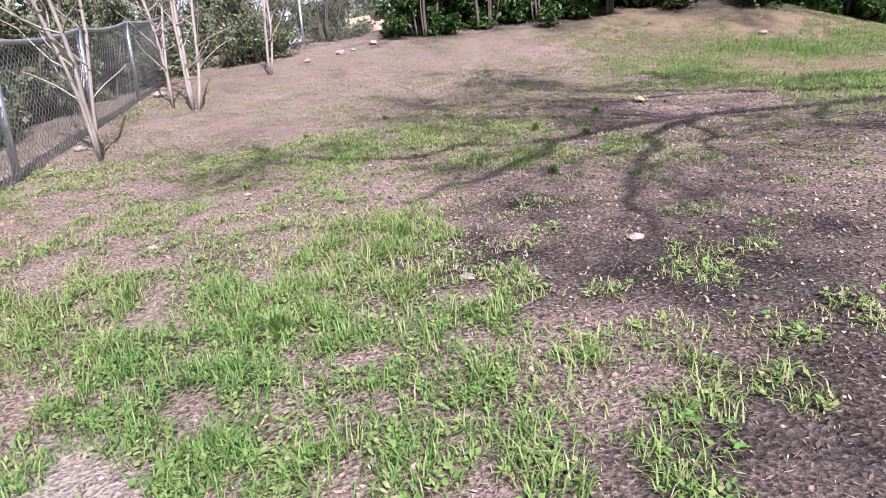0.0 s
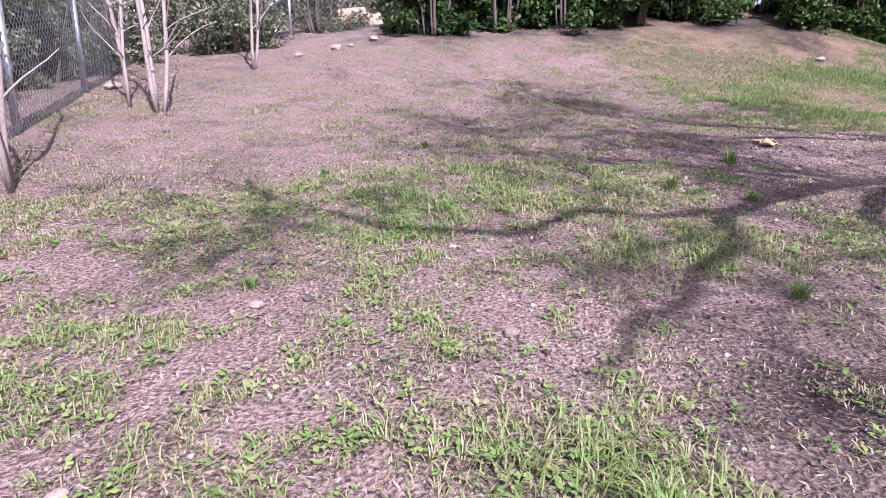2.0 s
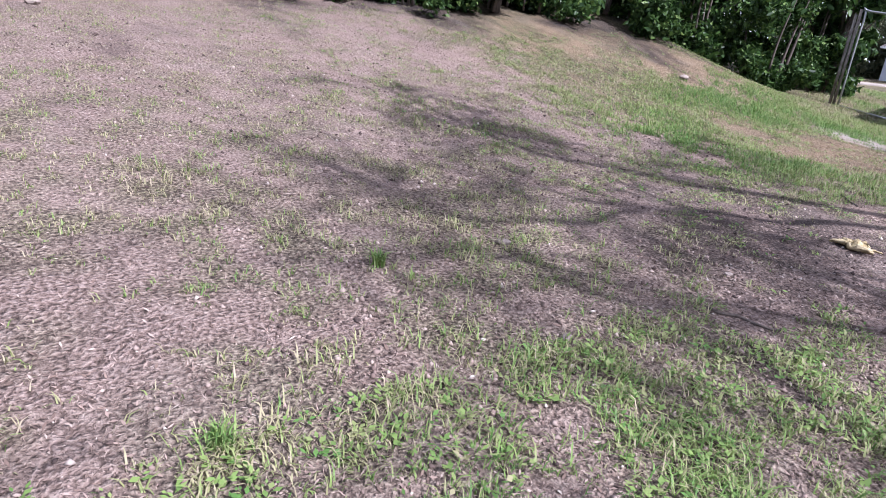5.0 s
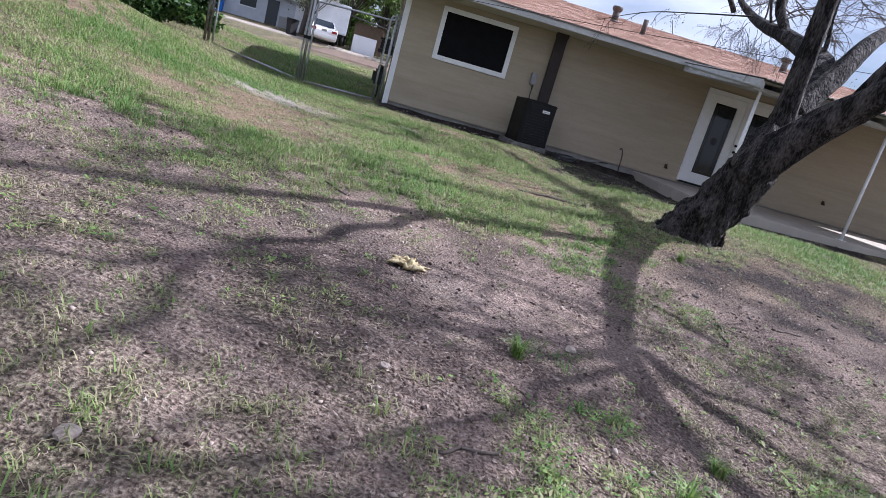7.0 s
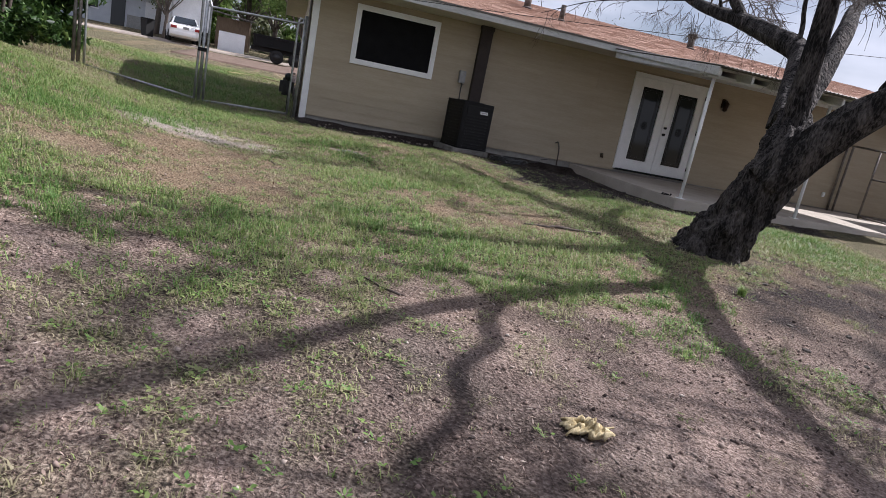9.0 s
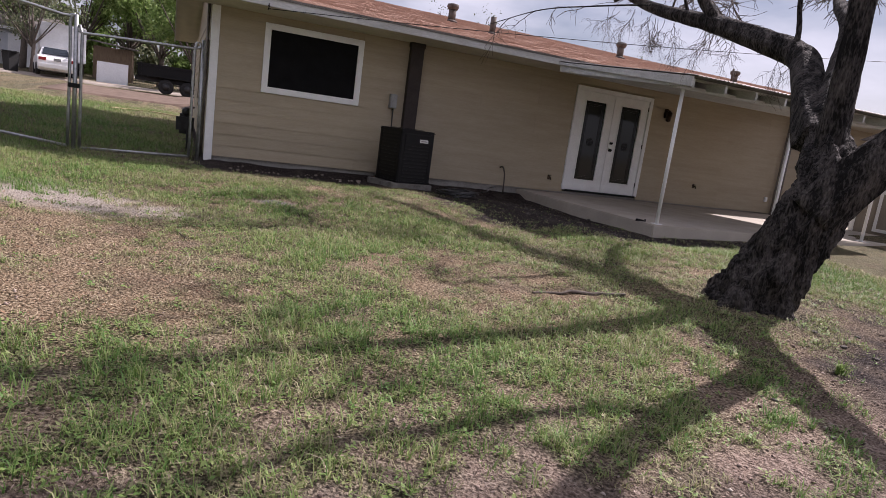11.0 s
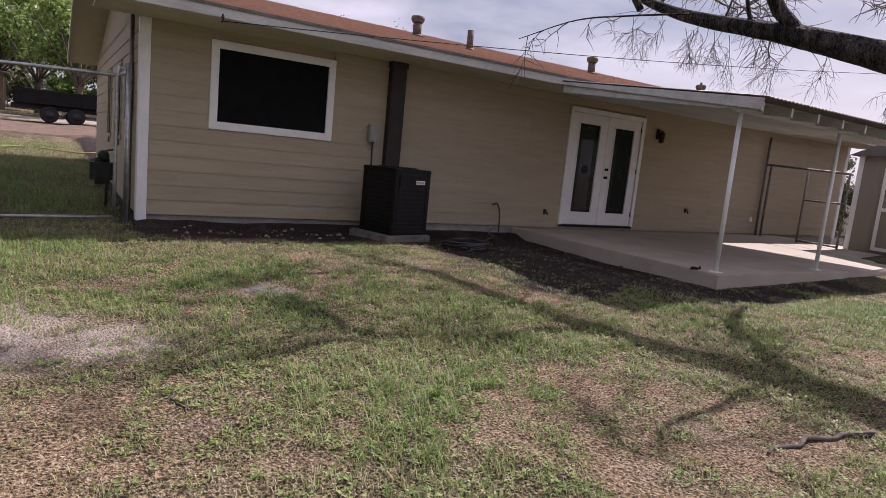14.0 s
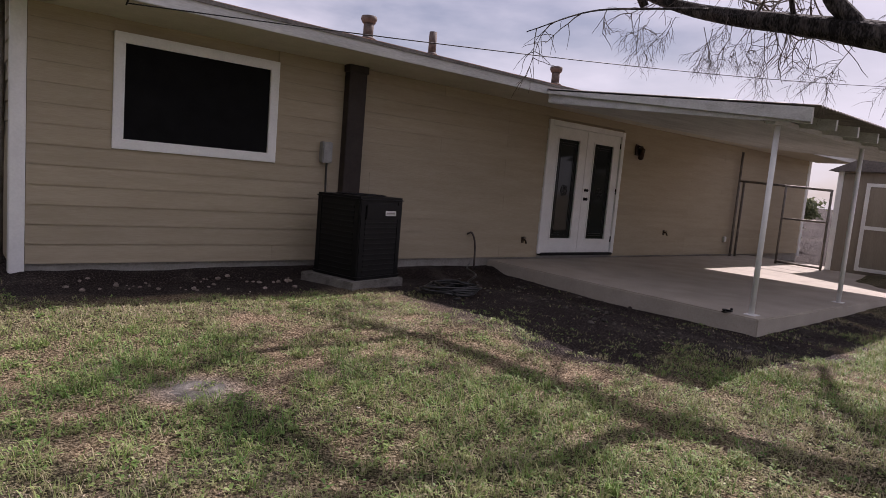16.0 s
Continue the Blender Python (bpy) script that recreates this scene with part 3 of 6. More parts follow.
mesh_object("far_slope", [(X0R, RIDGE_Y, ridge_z + 0.004), (X1R, RIDGE_Y, ridge_z + 0.004), (X1R, 2 * RIDGE_Y - EAVE_Y, roof_z(2 * RIDGE_Y - EAVE_Y) + 0.004), (X0R, 2 * RIDGE_Y - EAVE_Y, roof_z(2 * RIDGE_Y - EAVE_Y) + 0.004)], [(0, 1, 2, 3)], M_shingle, roof)
part("fascia", box(X0R, X1R, EAVE_Y - 0.035, EAVE_Y - 0.003, EAVE_Z - 0.09, EAVE_Z + 0.045, 0.004), M_fascia, roof, "weathered white fascia board")
part("drip_edge", box(X0R - 0.01, X1R, EAVE_Y - 0.05, EAVE_Y - 0.036, EAVE_Z + 0.02, EAVE_Z + 0.055), M_corr, roof)
part("soffit", box(X0R + 0.03, X1R, EAVE_Y, 0.02, EAVE_Z - 0.085, EAVE_Z - 0.065), M_soffit, roof, "cream painted soffit")
rake = [(X0R - 0.03, y, roof_z(y) + dz) for y in (EAVE_Y - 0.03, RIDGE_Y, 2 * RIDGE_Y - EAVE_Y) for dz in (-0.15, 0.0)]
rake += [(X0R - 0.002, y, z) for _, y, z in rake]
mesh_object("rake_board", rake, [(0, 1, 3, 2), (2, 3, 5, 4), (6, 8, 9, 7), (8, 10, 11, 9), (1, 7, 9, 3), (3, 9, 11, 5), (0, 2, 8, 6), (2, 4, 10, 8), (0, 6, 7, 1), (4, 5, 11, 10)], M_fascia, roof)
gable = [(0.02, 0.02, 2.6), (0.02, HOUSE_Y1, 2.6), (0.02, RIDGE_Y, roof_z(RIDGE_Y) - 0.1), (0.18, 0.02, 2.6), (0.18, HOUSE_Y1, 2.6), (0.18, RIDGE_Y, roof_z(RIDGE_Y) - 0.1)]
mesh_object("gable", gable, [(0, 2, 1), (3, 4, 5), (0, 3, 5, 2), (1, 2, 5, 4)], M_siding, roof)

# roof vents
def roof_vent(x, y, h, r, capped):
    z = roof_z(y) - 0.02
    v = thing("roof_vent", "rusty capped metal vent on the shingle roof" if capped else "rusty open vent pipe on the shingle roof", "roof vent", x, y, z)
    join_tubes("pipe", [tube_data([(0, 0, -0.02), (0, 0, h)], r, 14)], M_rust, v)
    join_tubes("flashing", [tube_data([(0, 0, -0.01), (0, 0, 0.05)], [r * 2.0, r * 1.1], 14)], M_rust, v)
    if capped:
        join_tubes("cap", [tube_data([(0, 0, h - 0.03), (0, 0, h + 0.03), (0, 0, h + 0.08), (0, 0, h + 0.10)], [r * 1.25, r * 1.6, r * 1.5, r * 0.6], 14)], M_rust, v)


roof_vent(5.05, 2.42, 0.30, 0.085, True)
roof_vent(5.49, 1.2, 0.36, 0.06, False)
roof_vent(9.8, 2.5, 0.30, 0.085, True)
roof_vent(13.6, 2.3, 0.25, 0.085, True)
roof_vent(13.2, 2.0, 0.40, 0.03, False)

# trims
def corner_trim(name, x0, x1, y0, y1, z0, z1, label):
    tagged(part(name, box(x0, x1, y0, y1, z0, z1, 0.004), M_white), label, "trim", kind="structure")


corner_trim("trim_corner", -0.02, 0.10, -0.03, -0.004, 0.0, 2.46, "white corner board at the house edge")
corner_trim("trim_corner_side", -0.024, 0.0, -0.002, 0.12, 0.0, 2.46, "white corner board on the gable end")
corner_trim("trim_far_corner", HOUSE_X1 - 0.12, HOUSE_X1 + 0.02, -0.03, -0.004, 0.0, 2.46, "white corner board at the far edge")

# window with solar screen
window = thing("window_1", "white framed wide window with a black solar screen", "window", kind="structure")
x0, x1, z0, z1 = WIN
for nm, b in (("window_frame", (x0, x1, z1 - 0.1, z1)), ("window_frame", (x0, x1, z0, z0 + 0.1)), ("window_frame", (x0, x0 + 0.1, z0 + 0.1, z1 - 0.1)), ("window_frame", (x1 - 0.1, x1, z0 + 0.1, z1 - 0.1))):
    part(nm, box(b[0], b[1], -0.04, 0.03, b[2], b[3], 0.004), M_white, window)
part("screen", box(x0 + 0.1, x1 - 0.1, -0.012, -0.004, z0 + 0.1, z1 - 0.1), M_screen, window, "black woven solar screen")
part("pane", box(x0 + 0.1, x1 - 0.1, 0.04, 0.05, z0 + 0.1, z1 - 0.1), M_carglass, window)
for i, (a, b, c, d) in enumerate(side_holes):
    w = thing("window_%d" % (i + 2), "narrow dark side window with tan frame", "window", kind="structure")
    part("pane", box(0.0, 0.02, a, b, c, d), M_screen, w)
    for y0, y1, z0, z1 in ((a - 0.06, a, c, d), (b, b + 0.06, c, d), (a - 0.06, b + 0.06, d, d + 0.06), (a - 0.06, b + 0.06, c - 0.06, c)):
        part("window_frame", box(-0.03, 0.02, y0, y1, z0, z1, 0.003), M_siding, w)

# French doors
door = thing("door_1", "white double French doors with leaded glass panels, closed", "door", kind="structure")
x0, x1, z0, z1 = DOOR
mid = (x0 + x1) / 2
part("casing", box(x0, x0 + 0.085, -0.045, 0.03, z0, z1, 0.004), M_white, door)
part("casing", box(x1 - 0.085, x1, -0.045, 0.03, z0, z1, 0.004), M_white, door)
part("casing", box(x0 + 0.085, x1 - 0.085, -0.045, 0.03, z1 - 0.085, z1, 0.004), M_white, door)
part("threshold", box(x0 + 0.06, x1 - 0.06, -0.07, 0.06, z0 - 0.03, z0 + 0.012, 0.003), M_black, door, "dark metal threshold")
for s, (a, b) in enumerate(((x0 + 0.09, mid - 0.004), (mid + 0.004, x1 - 0.09))):
    stile_l, stile_r = (0.19, 0.20) if s == 0 else (0.20, 0.19)
    ga, gb, gc, gd = a + stile_l, b - stile_r, z0 + 0.25, z1 - 0.085 - 0.19
    leaf = bmesh.new()
    wall_blocks(leaf, a, b, z0 + 0.014, z1 - 0.088, -0.012, 0.03, [(ga, gb, gc, gd)])
    leaf_ob = part("door_leaf", leaf, M_white, door)
    part("glass", box(ga, gb, 0.004, 0.012, gc, gd), M_glass, leaf_ob, "dark leaded decorative glass")
    fr = bmesh.new()
    for q in ((ga - 0.025, gb + 0.025, gd, gd + 0.025), (ga - 0.025, gb + 0.025, gc - 0.025, gc), (ga - 0.025, ga, gc, gd), (gb, gb + 0.025, gc, gd)):
        add_box(fr, q[0], q[1], -0.026, -0.0125, q[2], q[3], 0.003)
    part("glass_frame", fr, M_white, leaf_ob)
    lead = bmesh.new()
    for o in (0.05, 0.085):
        for q in ((ga + o, ga + o + 0.007, gc + o, gd - o), (gb - o - 0.007, gb - o, gc + o, gd - o), (ga + o, gb - o, gc + o, gc + o + 0.007), (ga + o, gb - o, gd - o - 0.007, gd - o)):
            add_box(lead, q[0], q[1], -0.003, 0.0035, q[2], q[3])
    part("leading", lead, M_lead, leaf_ob)
    cx, cz = (ga + gb) / 2, (gc + gd) / 2 - 0.02
    rings = []
    for k in range(6):
        an = k * math.pi / 3
        c = (cx + 0.045 * math.cos(an), cz + 0.055 * math.sin(an))
        rings.append(tube_data([(c[0] + 0.036 * math.cos(t), 0.0, c[1] + 0.036 * math.sin(t)) for t in np.linspace(0, 2 * math.pi, 13)], 0.006, 5, cap=False))
    join_tubes("rosette", rings, M_lead, leaf_ob)
    hx = (mid - 0.07) if s == 0 else None
    if hx:
        for nm, hz, r in (("deadbolt", z0 + 1.08, 0.028), ("knob", z0 + 0.93, 0.03)):
            join_tubes(nm, [tube_data([(hx + 0.14, -0.012, hz), (hx + 0.14, -0.03, hz), (hx + 0.14, -0.06, hz), (hx + 0.14, -0.07, hz)], [r, r * 0.5, r, r * 0.7], 12)], M_black, leaf_ob)
    else:
        for hz in (z0 + 0.2, z0 + 1.05, z0 + 1.85):
            part("hinge", box(b - 0.004, b + 0.018, -0.03, -0.013, hz, hz + 0.1), M_lead, leaf_ob)

# wall lantern
lamp = thing("wall_lantern", "small bronze wall lantern beside the French doors", "wall lamp", 9.4, -0.01, 1.93)
part("backplate", box(-0.05, 0.05, -0.02, 0.0, 0.0, 0.2, 0.006), M_bronze, lamp)
join_tubes("arm", [tube_data(bend([(0, -0.015, 0.13), (0, -0.06, 0.17), (0, -0.10, 0.14)]), 0.012, 6)], M_bronze, lamp)
join_tubes("roof_cap", [tube_data([(0, -0.11, 0.17), (0, -0.11, 0.13), (0, -0.11, 0.10)], [0.012, 0.05, 0.085], 6)], M_bronze, lamp)
join_tubes("cage", [tube_data([(0, -0.11, 0.10), (0, -0.11, -0.06), (0, -0.11, -0.08)], [0.07, 0.052, 0.02], 6)], M_bronze, lamp)

# brown duct down the wall
duct = thing("wall_duct", "square dark brown duct running down the siding", "duct", 3.44, -0.07, 0.0)
part("duct_body", box(-0.12, 0.12, -0.065, 0.064, 0.2, 2.46, 0.006), M_drain, duct)
part("collar", box(-0.135, 0.135, -0.075, 0.066, 2.38, 2.465, 0.004), M_drain, duct)

# electric disconnect
ebox = thing("electrical_box", "grey metal electrical disconnect box on the siding", "electrical box", 3.10, -0.012, 1.27)
part("case", box(-0.065, 0.065, -0.10, 0.0, 0.0, 0.25, 0.01), M_greybox, ebox)
part("cover", box(-0.055, 0.055, -0.108, -0.1005, 0.02, 0.235, 0.003), M_greybox, ebox)
join_tubes("conduit", [tube_data(bend([(0.02, -0.05, 0.0), (0.02, -0.05, -0.2), (0.03, -0.08, -0.45), (0.06, -0.25, -0.6)]), 0.013, 6)], M_hose, ebox)

# air conditioner
pad = tagged(part("equipment_pad", box(-0.41, 0.41, -0.41, 0.41, -0.08, 0.04, 0.012, pose(3.15, -0.79, 0, 0, 0, 14)), M_padgrey), "grey concrete equipment pad on dark soil", "concrete pad", kind="")
ac = thing("air_conditioner", "black louvred outdoor air conditioner unit on a concrete pad", "air conditioner", 3.19, -0.79, 0.041, 14)
S, Hh = 0.342, 0.90
bm = box(-S + 0.008, S - 0.03, -S + 0.008, S - 0.03, 0.03, Hh - 0.06)
part("coil_core", bm, M_grille, ac)
for sx in (-1, 1):
    for sy in (-1, 1):
        part("corner_post", box(sx * S - (0.10 if sx > 0 else 0), sx * S + (0.10 if sx < 0 else 0), sy * S - (0.10 if sy > 0 else 0), sy * S + (0.10 if sy < 0 else 0), 0.0, Hh - 0.03, 0.02), M_black, ac)
part("base_pan", box(-S - 0.01, S + 0.01, -S - 0.01, S + 0.01, 0.0, 0.05, 0.015), M_black, ac)
part("top_cover", box(-S - 0.015, S + 0.015, -S - 0.015, S + 0.015, Hh - 0.06, Hh, 0.025), M_black, ac)
for k in range(13):
    z = 0.075 + k * 0.058
    lv = bmesh.new()
    add_box(lv, -S + 0.09, S - 0.09, -S - 0.002, -S + 0.03, z, z + 0.030, 0.003)
    part("louvre", lv, M_black, ac)
    lv = bmesh.new()
    add_box(lv, S - 0.03, S + 0.018, -S + 0.05, S - 0.05, z, z + 0.026, 0.004)
    part("louvre", lv, M_black, ac)
    lv = bmesh.new()
    add_box(lv, -S - 0.002, -S + 0.03, -S + 0.09, S - 0.09, z, z + 0.030, 0.003)
    part("louvre", lv, M_black, ac)
part("panel", box(-S + 0.09, S - 0.09, -S - 0.018, -S - 0.0125, 0.66, 0.82, 0.004), M_black, ac)
plate = part("name_plate", box(0.03, 0.20, -S - 0.026, -S - 0.0185, 0.70, 0.755, 0.003), M_alu, ac, "small silver maker's plate")
part("plate_bar", box(0.05, 0.18, -S - 0.029, -S - 0.0265, 0.718, 0.737), M_greybox, plate)
guard = []
for r in (0.10, 0.16, 0.22, 0.28):
    guard.append(tube_data([(r * math.cos(t), r * math.sin(t), Hh + 0.008) for t in np.linspace(0, 2 * math.pi, 25)], 0.005, 5, cap=False))
join_tubes("fan_guard", guard, M_black, ac)

# hose bibs, outlets and pipe ends on the wall
def wall_fitting(name, x, z, label, cat, kind_of):
    f = thing(name, label, cat, x, -0.012, z)
    if kind_of == "outlet":
        part("cover", box(-0.04, 0.04, -0.045, 0.0, -0.06, 0.06, 0.008), M_white, f)
        part("lid", box(-0.033, 0.033, -0.052, -0.0455, -0.05, 0.05, 0.004), M_white, f)
    elif kind_of == "tap":
        join_tubes("spout", [tube_data(bend([(0, 0, 0), (0, -0.06, 0), (0, -0.09, -0.05)]), 0.014, 8)], M_bronze, f)
        join_tubes("wheel", [tube_data([(0, -0.05, 0.03), (0, -0.05, 0.04)], 0.03, 10)], M_rust, f)
        part("flange", box(-0.03, 0.03, -0.012, 0.0, -0.05, 0.05, 0.004), M_bronze, f)
    else:
        join_tubes("pipe", [tube_data(bend([(0, 0.0, 0), (0.02, -0.08, 0.02), (0.06, -0.12, -0.14), (0.08, -0.12, -0.5)]), 0.014, 7)], M_rust, f)
    return f


wall_fitting("water_tap", 6.66, 0.36, "small bronze hose tap on the siding", "tap", "tap")
wall_fitting("round_outlet", 10.6, 0.53, "small tan wall cover on the siding", "outlet", "tap")
wall_fitting("power_outlet", 13.0, 0.42, "white weatherproof outlet low on the siding", "outlet", "outlet")
wall_fitting("bent_pipe", 5.5, 0.44, "thin bent rusty pipe out of the wall", "pipe", "pipe")

# coil of black hose
hose = thing("hose_coil", "coil of black hose lying on the dark soil", "hose", 3.90, -1.66, on_land(3.90, -1.66) + 0.03)
pts = []
for k in range(140):
    a = k * 0.24
    r = 0.27 + 0.05 * math.sin(k * 0.7) + 0.03 * math.sin(k * 0.13)
    pts.append((r * 1.15 * math.cos(a), r * 0.8 * math.sin(a), 0.014 + 0.0006 * k + 0.008 * math.sin(k * 0.9)))
pts += [(-0.15 - 0.02 * k, -0.33 - 0.004 * k, 0.012) for k in range(6)]
join_tubes("hose_line", [tube_data(pts, 0.013, 8)], M_hose, hose)
join_tubes("hose_tail", [tube_data(bend([(0.25, 0.05, 0.02), (0.5, 0.3, 0.05), (0.8, 0.5, 0.09), (1.0, 0.9, 0.10), (1.3, 1.2, 0.12)]), 0.012, 6)], M_hose, hose)

# ---- patio ----
slab = tagged(part("patio_slab", box(5.95, 14.2, -4.07, 0.015, -0.45, 0.055, 0.015), M_concrete), "pale concrete patio slab under the cover", "patio", kind="structure")
cover = thing("patio_cover", "white timber patio cover with a dark corrugated metal roof", "patio cover")
CX0, CX1, CY0, CY1 = 5.95, 12.0, -4.32, -0.94


def cover_z(y):
    return 2.125 + (y - CY0) / (CY1 - CY0) * 0.345


part("beam", box(CX0 + 0.03, CX1 - 0.05, -3.95, -3.86, 2.02, 2.078, 0.004), M_fascia, cover)
rx = CX0
while rx < CX1 + 0.01:
    v = []
    for y in (CY0 + 0.02, CY1):
        for dz in (-0.115, -0.005):
            v += [(rx - 0.022, y, cover_z(y) + dz), (rx + 0.022, y, cover_z(y) + dz)]
    mesh_object("rafter", v, [(0, 1, 3, 2), (4, 6, 7, 5), (0, 2, 6, 4), (1, 5, 7, 3), (2, 3, 7, 6), (0, 4, 5, 1)], M_fascia, cover)
    rx += 0.605
for k in range(3):
    y = CY0 + 0.35 + k * 1.15
    part("purlin", box(CX0 - 0.02, CX1 + 0.02, y, y + 0.06, cover_z(y) - 0.003, cover_z(y) + 0.03), M_fascia, cover)
cv, cf = [], []
nwave = 300
for j, y in enumerate((CY0 - 0.06, CY1 + 0.12)):
    for k in range(nwave + 1):
        x = CX0 - 0.06 + (CX1 - CX0 + 0.12) * k / nwave
        cv.append((x, y, cover_z(y) + 0.052 + 0.012 * math.sin(k * 2 * math.pi / 4)))
nn = nwave + 1
cf = [(k, k + 1, nn + k + 1, nn + k) for k in range(nwave)]
sheet = mesh_object("metal_sheet", cv, cf, M_corr, cover, smooth=True)
sm = sheet.modifiers.new("thickness", "SOLIDIFY")
sm.thickness = 0.004
v = []
for y, low in ((CY0, -0.10), (CY1, -0.005)):
    for dz in (low, 0.035):
        v += [(CX0 - 0.06, y, cover_z(y) + dz), (CX0 - 0.03, y, cover_z(y) + dz)]
mesh_object("side_fascia", v, [(0, 1, 3, 2), (4, 6, 7, 5), (0, 2, 6, 4), (1, 5, 7, 3), (2, 3, 7, 6), (0, 4, 5, 1)], M_fascia, cover)
v = []
for y in (CY0 + 0.5, CY1):
    for dz in (-0.126, -0.117):
        v += [(CX0 - 0.02, y, cover_z(y) + dz), (CX1, y, cover_z(y) + dz)]
mesh_object("lining", v, [(0, 1, 3, 2), (4, 6, 7, 5), (0, 2, 6, 4), (1, 5, 7, 3), (2, 3, 7, 6), (0, 4, 5, 1)], M_fascia, cover)
for x in (6.15, 8.53, 10.9):
    join_tubes("post", [tube_data([(x, -3.905, 0.055), (x, -3.905, 2.022)], 0.028, 12)], M_white, cover)
    part("foot_plate", box(x - 0.06, x + 0.06, -3.965, -3.845, 0.055, 0.063), M_white, cover)

# small dark bracket left on the slab corner
clip = thing("metal_bracket", "small black metal bracket lying on the slab", "bracket", 6.0, -3.72, 0.056)
part("plate", box(-0.09, 0.09, -0.02, 0.02, 0.0, 0.014, 0.003), M_black, clip)
part("plate", box(-0.02, 0.02, -0.05, 0.05, 0.0145, 0.028, 0.003), M_black, clip)
for sx in (-0.07, 0.09):
    join_tubes("nut", [tube_data([(sx, 0, 0.014), (sx, 0, 0.035)], 0.014, 6)], M_lead, clip)

# old dog-run frame at the far end
run = thing("pipe_gate_frame", "rusty grey pipe gate frame without mesh beside the house", "gate", 13.2, -0.1, 0.0)
def bar(a, b, r=0.024, mat=M_oldpipe, parent=None, nm="pipe"):
    return join_tubes(nm, [tube_data([a, b], r, 8)], mat, parent)


bar((0, 0, -0.1), (0, 0, 2.35), 0.028, parent=run)
bar((0.12, -0.05, -0.1), (0.12, -0.05, 1.72), 0.028, parent=run)
bar((0, 0, 1.72), (-0.25, -1.95, 1.62), 0.024, parent=run)
bar((-0.14, -1.05, 0.02), (-0.14, -1.05, 1.68), 0.024, parent=run)
bar((-0.25, -1.95, 0.02), (-0.25, -1.95, 1.64), 0.024, parent=run)
bar((-0.14, -1.05, 0.1), (-0.25, -1.95, 0.1), 0.02, parent=run)
bar((-0.14, -1.05, 1.0), (-0.25, -1.95, 1.0), 0.02, parent=run)

# garden shed
shed = thing("garden_shed", "grey-tan garden shed with white trimmed double doors", "shed", 13.45, -1.95, 0.0)
part("body", box(0.0, 3.4, -2.9, 0.0, 0.02, 2.05, 0.003), M_shed, shed)
rf = [(-0.15, 0.15, 2.03), (-0.15, -3.05, 2.03), (3.55, 0.15, 2.03), (3.55, -3.05, 2.03), (-0.15, -1.45, 2.75), (3.55, -1.45, 2.75)]
mesh_object("shed_roof", rf, [(0, 2, 5, 4), (1, 4, 5, 3), (0, 4, 1), (2, 3, 5), (0, 1, 3, 2)], M_darkroof, shed)
for y in (-2.9, -0.1):
    part("corner_board", box(-0.02, -0.003, y, y + 0.1, 0.05, 2.03, 0.003), M_white, shed)
for ya in (-2.35, -1.42):
    dl = part("shed_door", box(-0.02, -0.003, ya, ya + 0.9, 0.12, 1.82, 0.003), M_shed, shed)
    for q in ((ya, ya + 0.07, 0.12, 1.82), (ya + 0.83, ya + 0.9, 0.12, 1.82), (ya + 0.07, ya + 0.83, 0.12, 0.19), (ya + 0.07, ya + 0.83, 0.93, 1.0), (ya + 0.07, ya + 0.83, 1.75, 1.82)):
        part("door_trim", box(-0.032, -0.0205, q[0], q[1], q[2], q[3], 0.002), M_white, dl)

# overhead service cable
cable_pts = [Vector((0.71, -0.95, 2.42)).lerp(Vector((26.0, -3.2, 5.6)), k / 40) - Vector((0, 0, 1.3 * (k / 40) * (1 - k / 40))) for k in range(41)]
cable = thing("overhead_cable", "thin black cable strung from the fascia hook", "cable")
join_tubes("line", [tube_data(cable_pts, 0.006, 6)], M_cable, cable)
join_tubes("hook", [tube_data(bend([(0.71, -0.935, 2.46), (0.71, -0.99, 2.49), (0.71, -1.03, 2.45), (0.70, -0.98, 2.40)]), 0.008, 6)], M_cable, cable)
utility = thing("utility_pole", "weathered wooden utility pole carrying the cable", "utility pole", 26.0, -3.2, -0.4)
join_tubes("pole", [tube_data([(0, 0, -0.2), (0, 0, 7.2)], [0.15, 0.11], 12)], M_brownwood, utility)

# side wall services: gas meter and pipes
meter = thing("gas_meter", "grey gas meter with pipes at the gable end", "gas meter", -0.26, 1.36, 0.10)
join_tubes("riser", [tube_data(bend([(0.0, -0.12, -0.1), (0.0, -0.12, 0.45), (0.0, -0.05, 0.55)]), 0.02, 8)], M_meter, meter)
part("meter_body", box(-0.20, 0.10, -0.14, 0.20, 0.22, 0.58, 0.06), M_meter, meter)
join_tubes("regulator", [tube_data([(-0.04, -0.18, 0.62), (-0.04, -0.14, 0.62), (-0.04, -0.08, 0.62)], [0.05, 0.075, 0.075], 14)], M_meter, meter)
join_tubes("outlet_pipe", [tube_data(bend([(0.0, 0.1, 0.5), (0.0, 0.16, 0.66), (0.1, 0.2, 0.7)]), 0.016, 8)], M_oldpipe, meter)
conduit = thing("service_conduit", "grey conduit riser and panel on the gable wall", "conduit", -0.05, 0.55, 0.0)
join_tubes("riser", [tube_data([(0, 0, -0.1), (0, 0, 2.6)], 0.026, 8)], M_oldpipe, conduit)
part("panel_box", box(-0.06, 0.04, 0.1, 0.4, 1.25, 1.95, 0.008), M_greybox, conduit)
join_tubes("drop_pipe", [tube_data([(-0.02, 0.25, -0.1), (-0.02, 0.25, 1.25)], 0.02, 8)], M_galv, conduit)

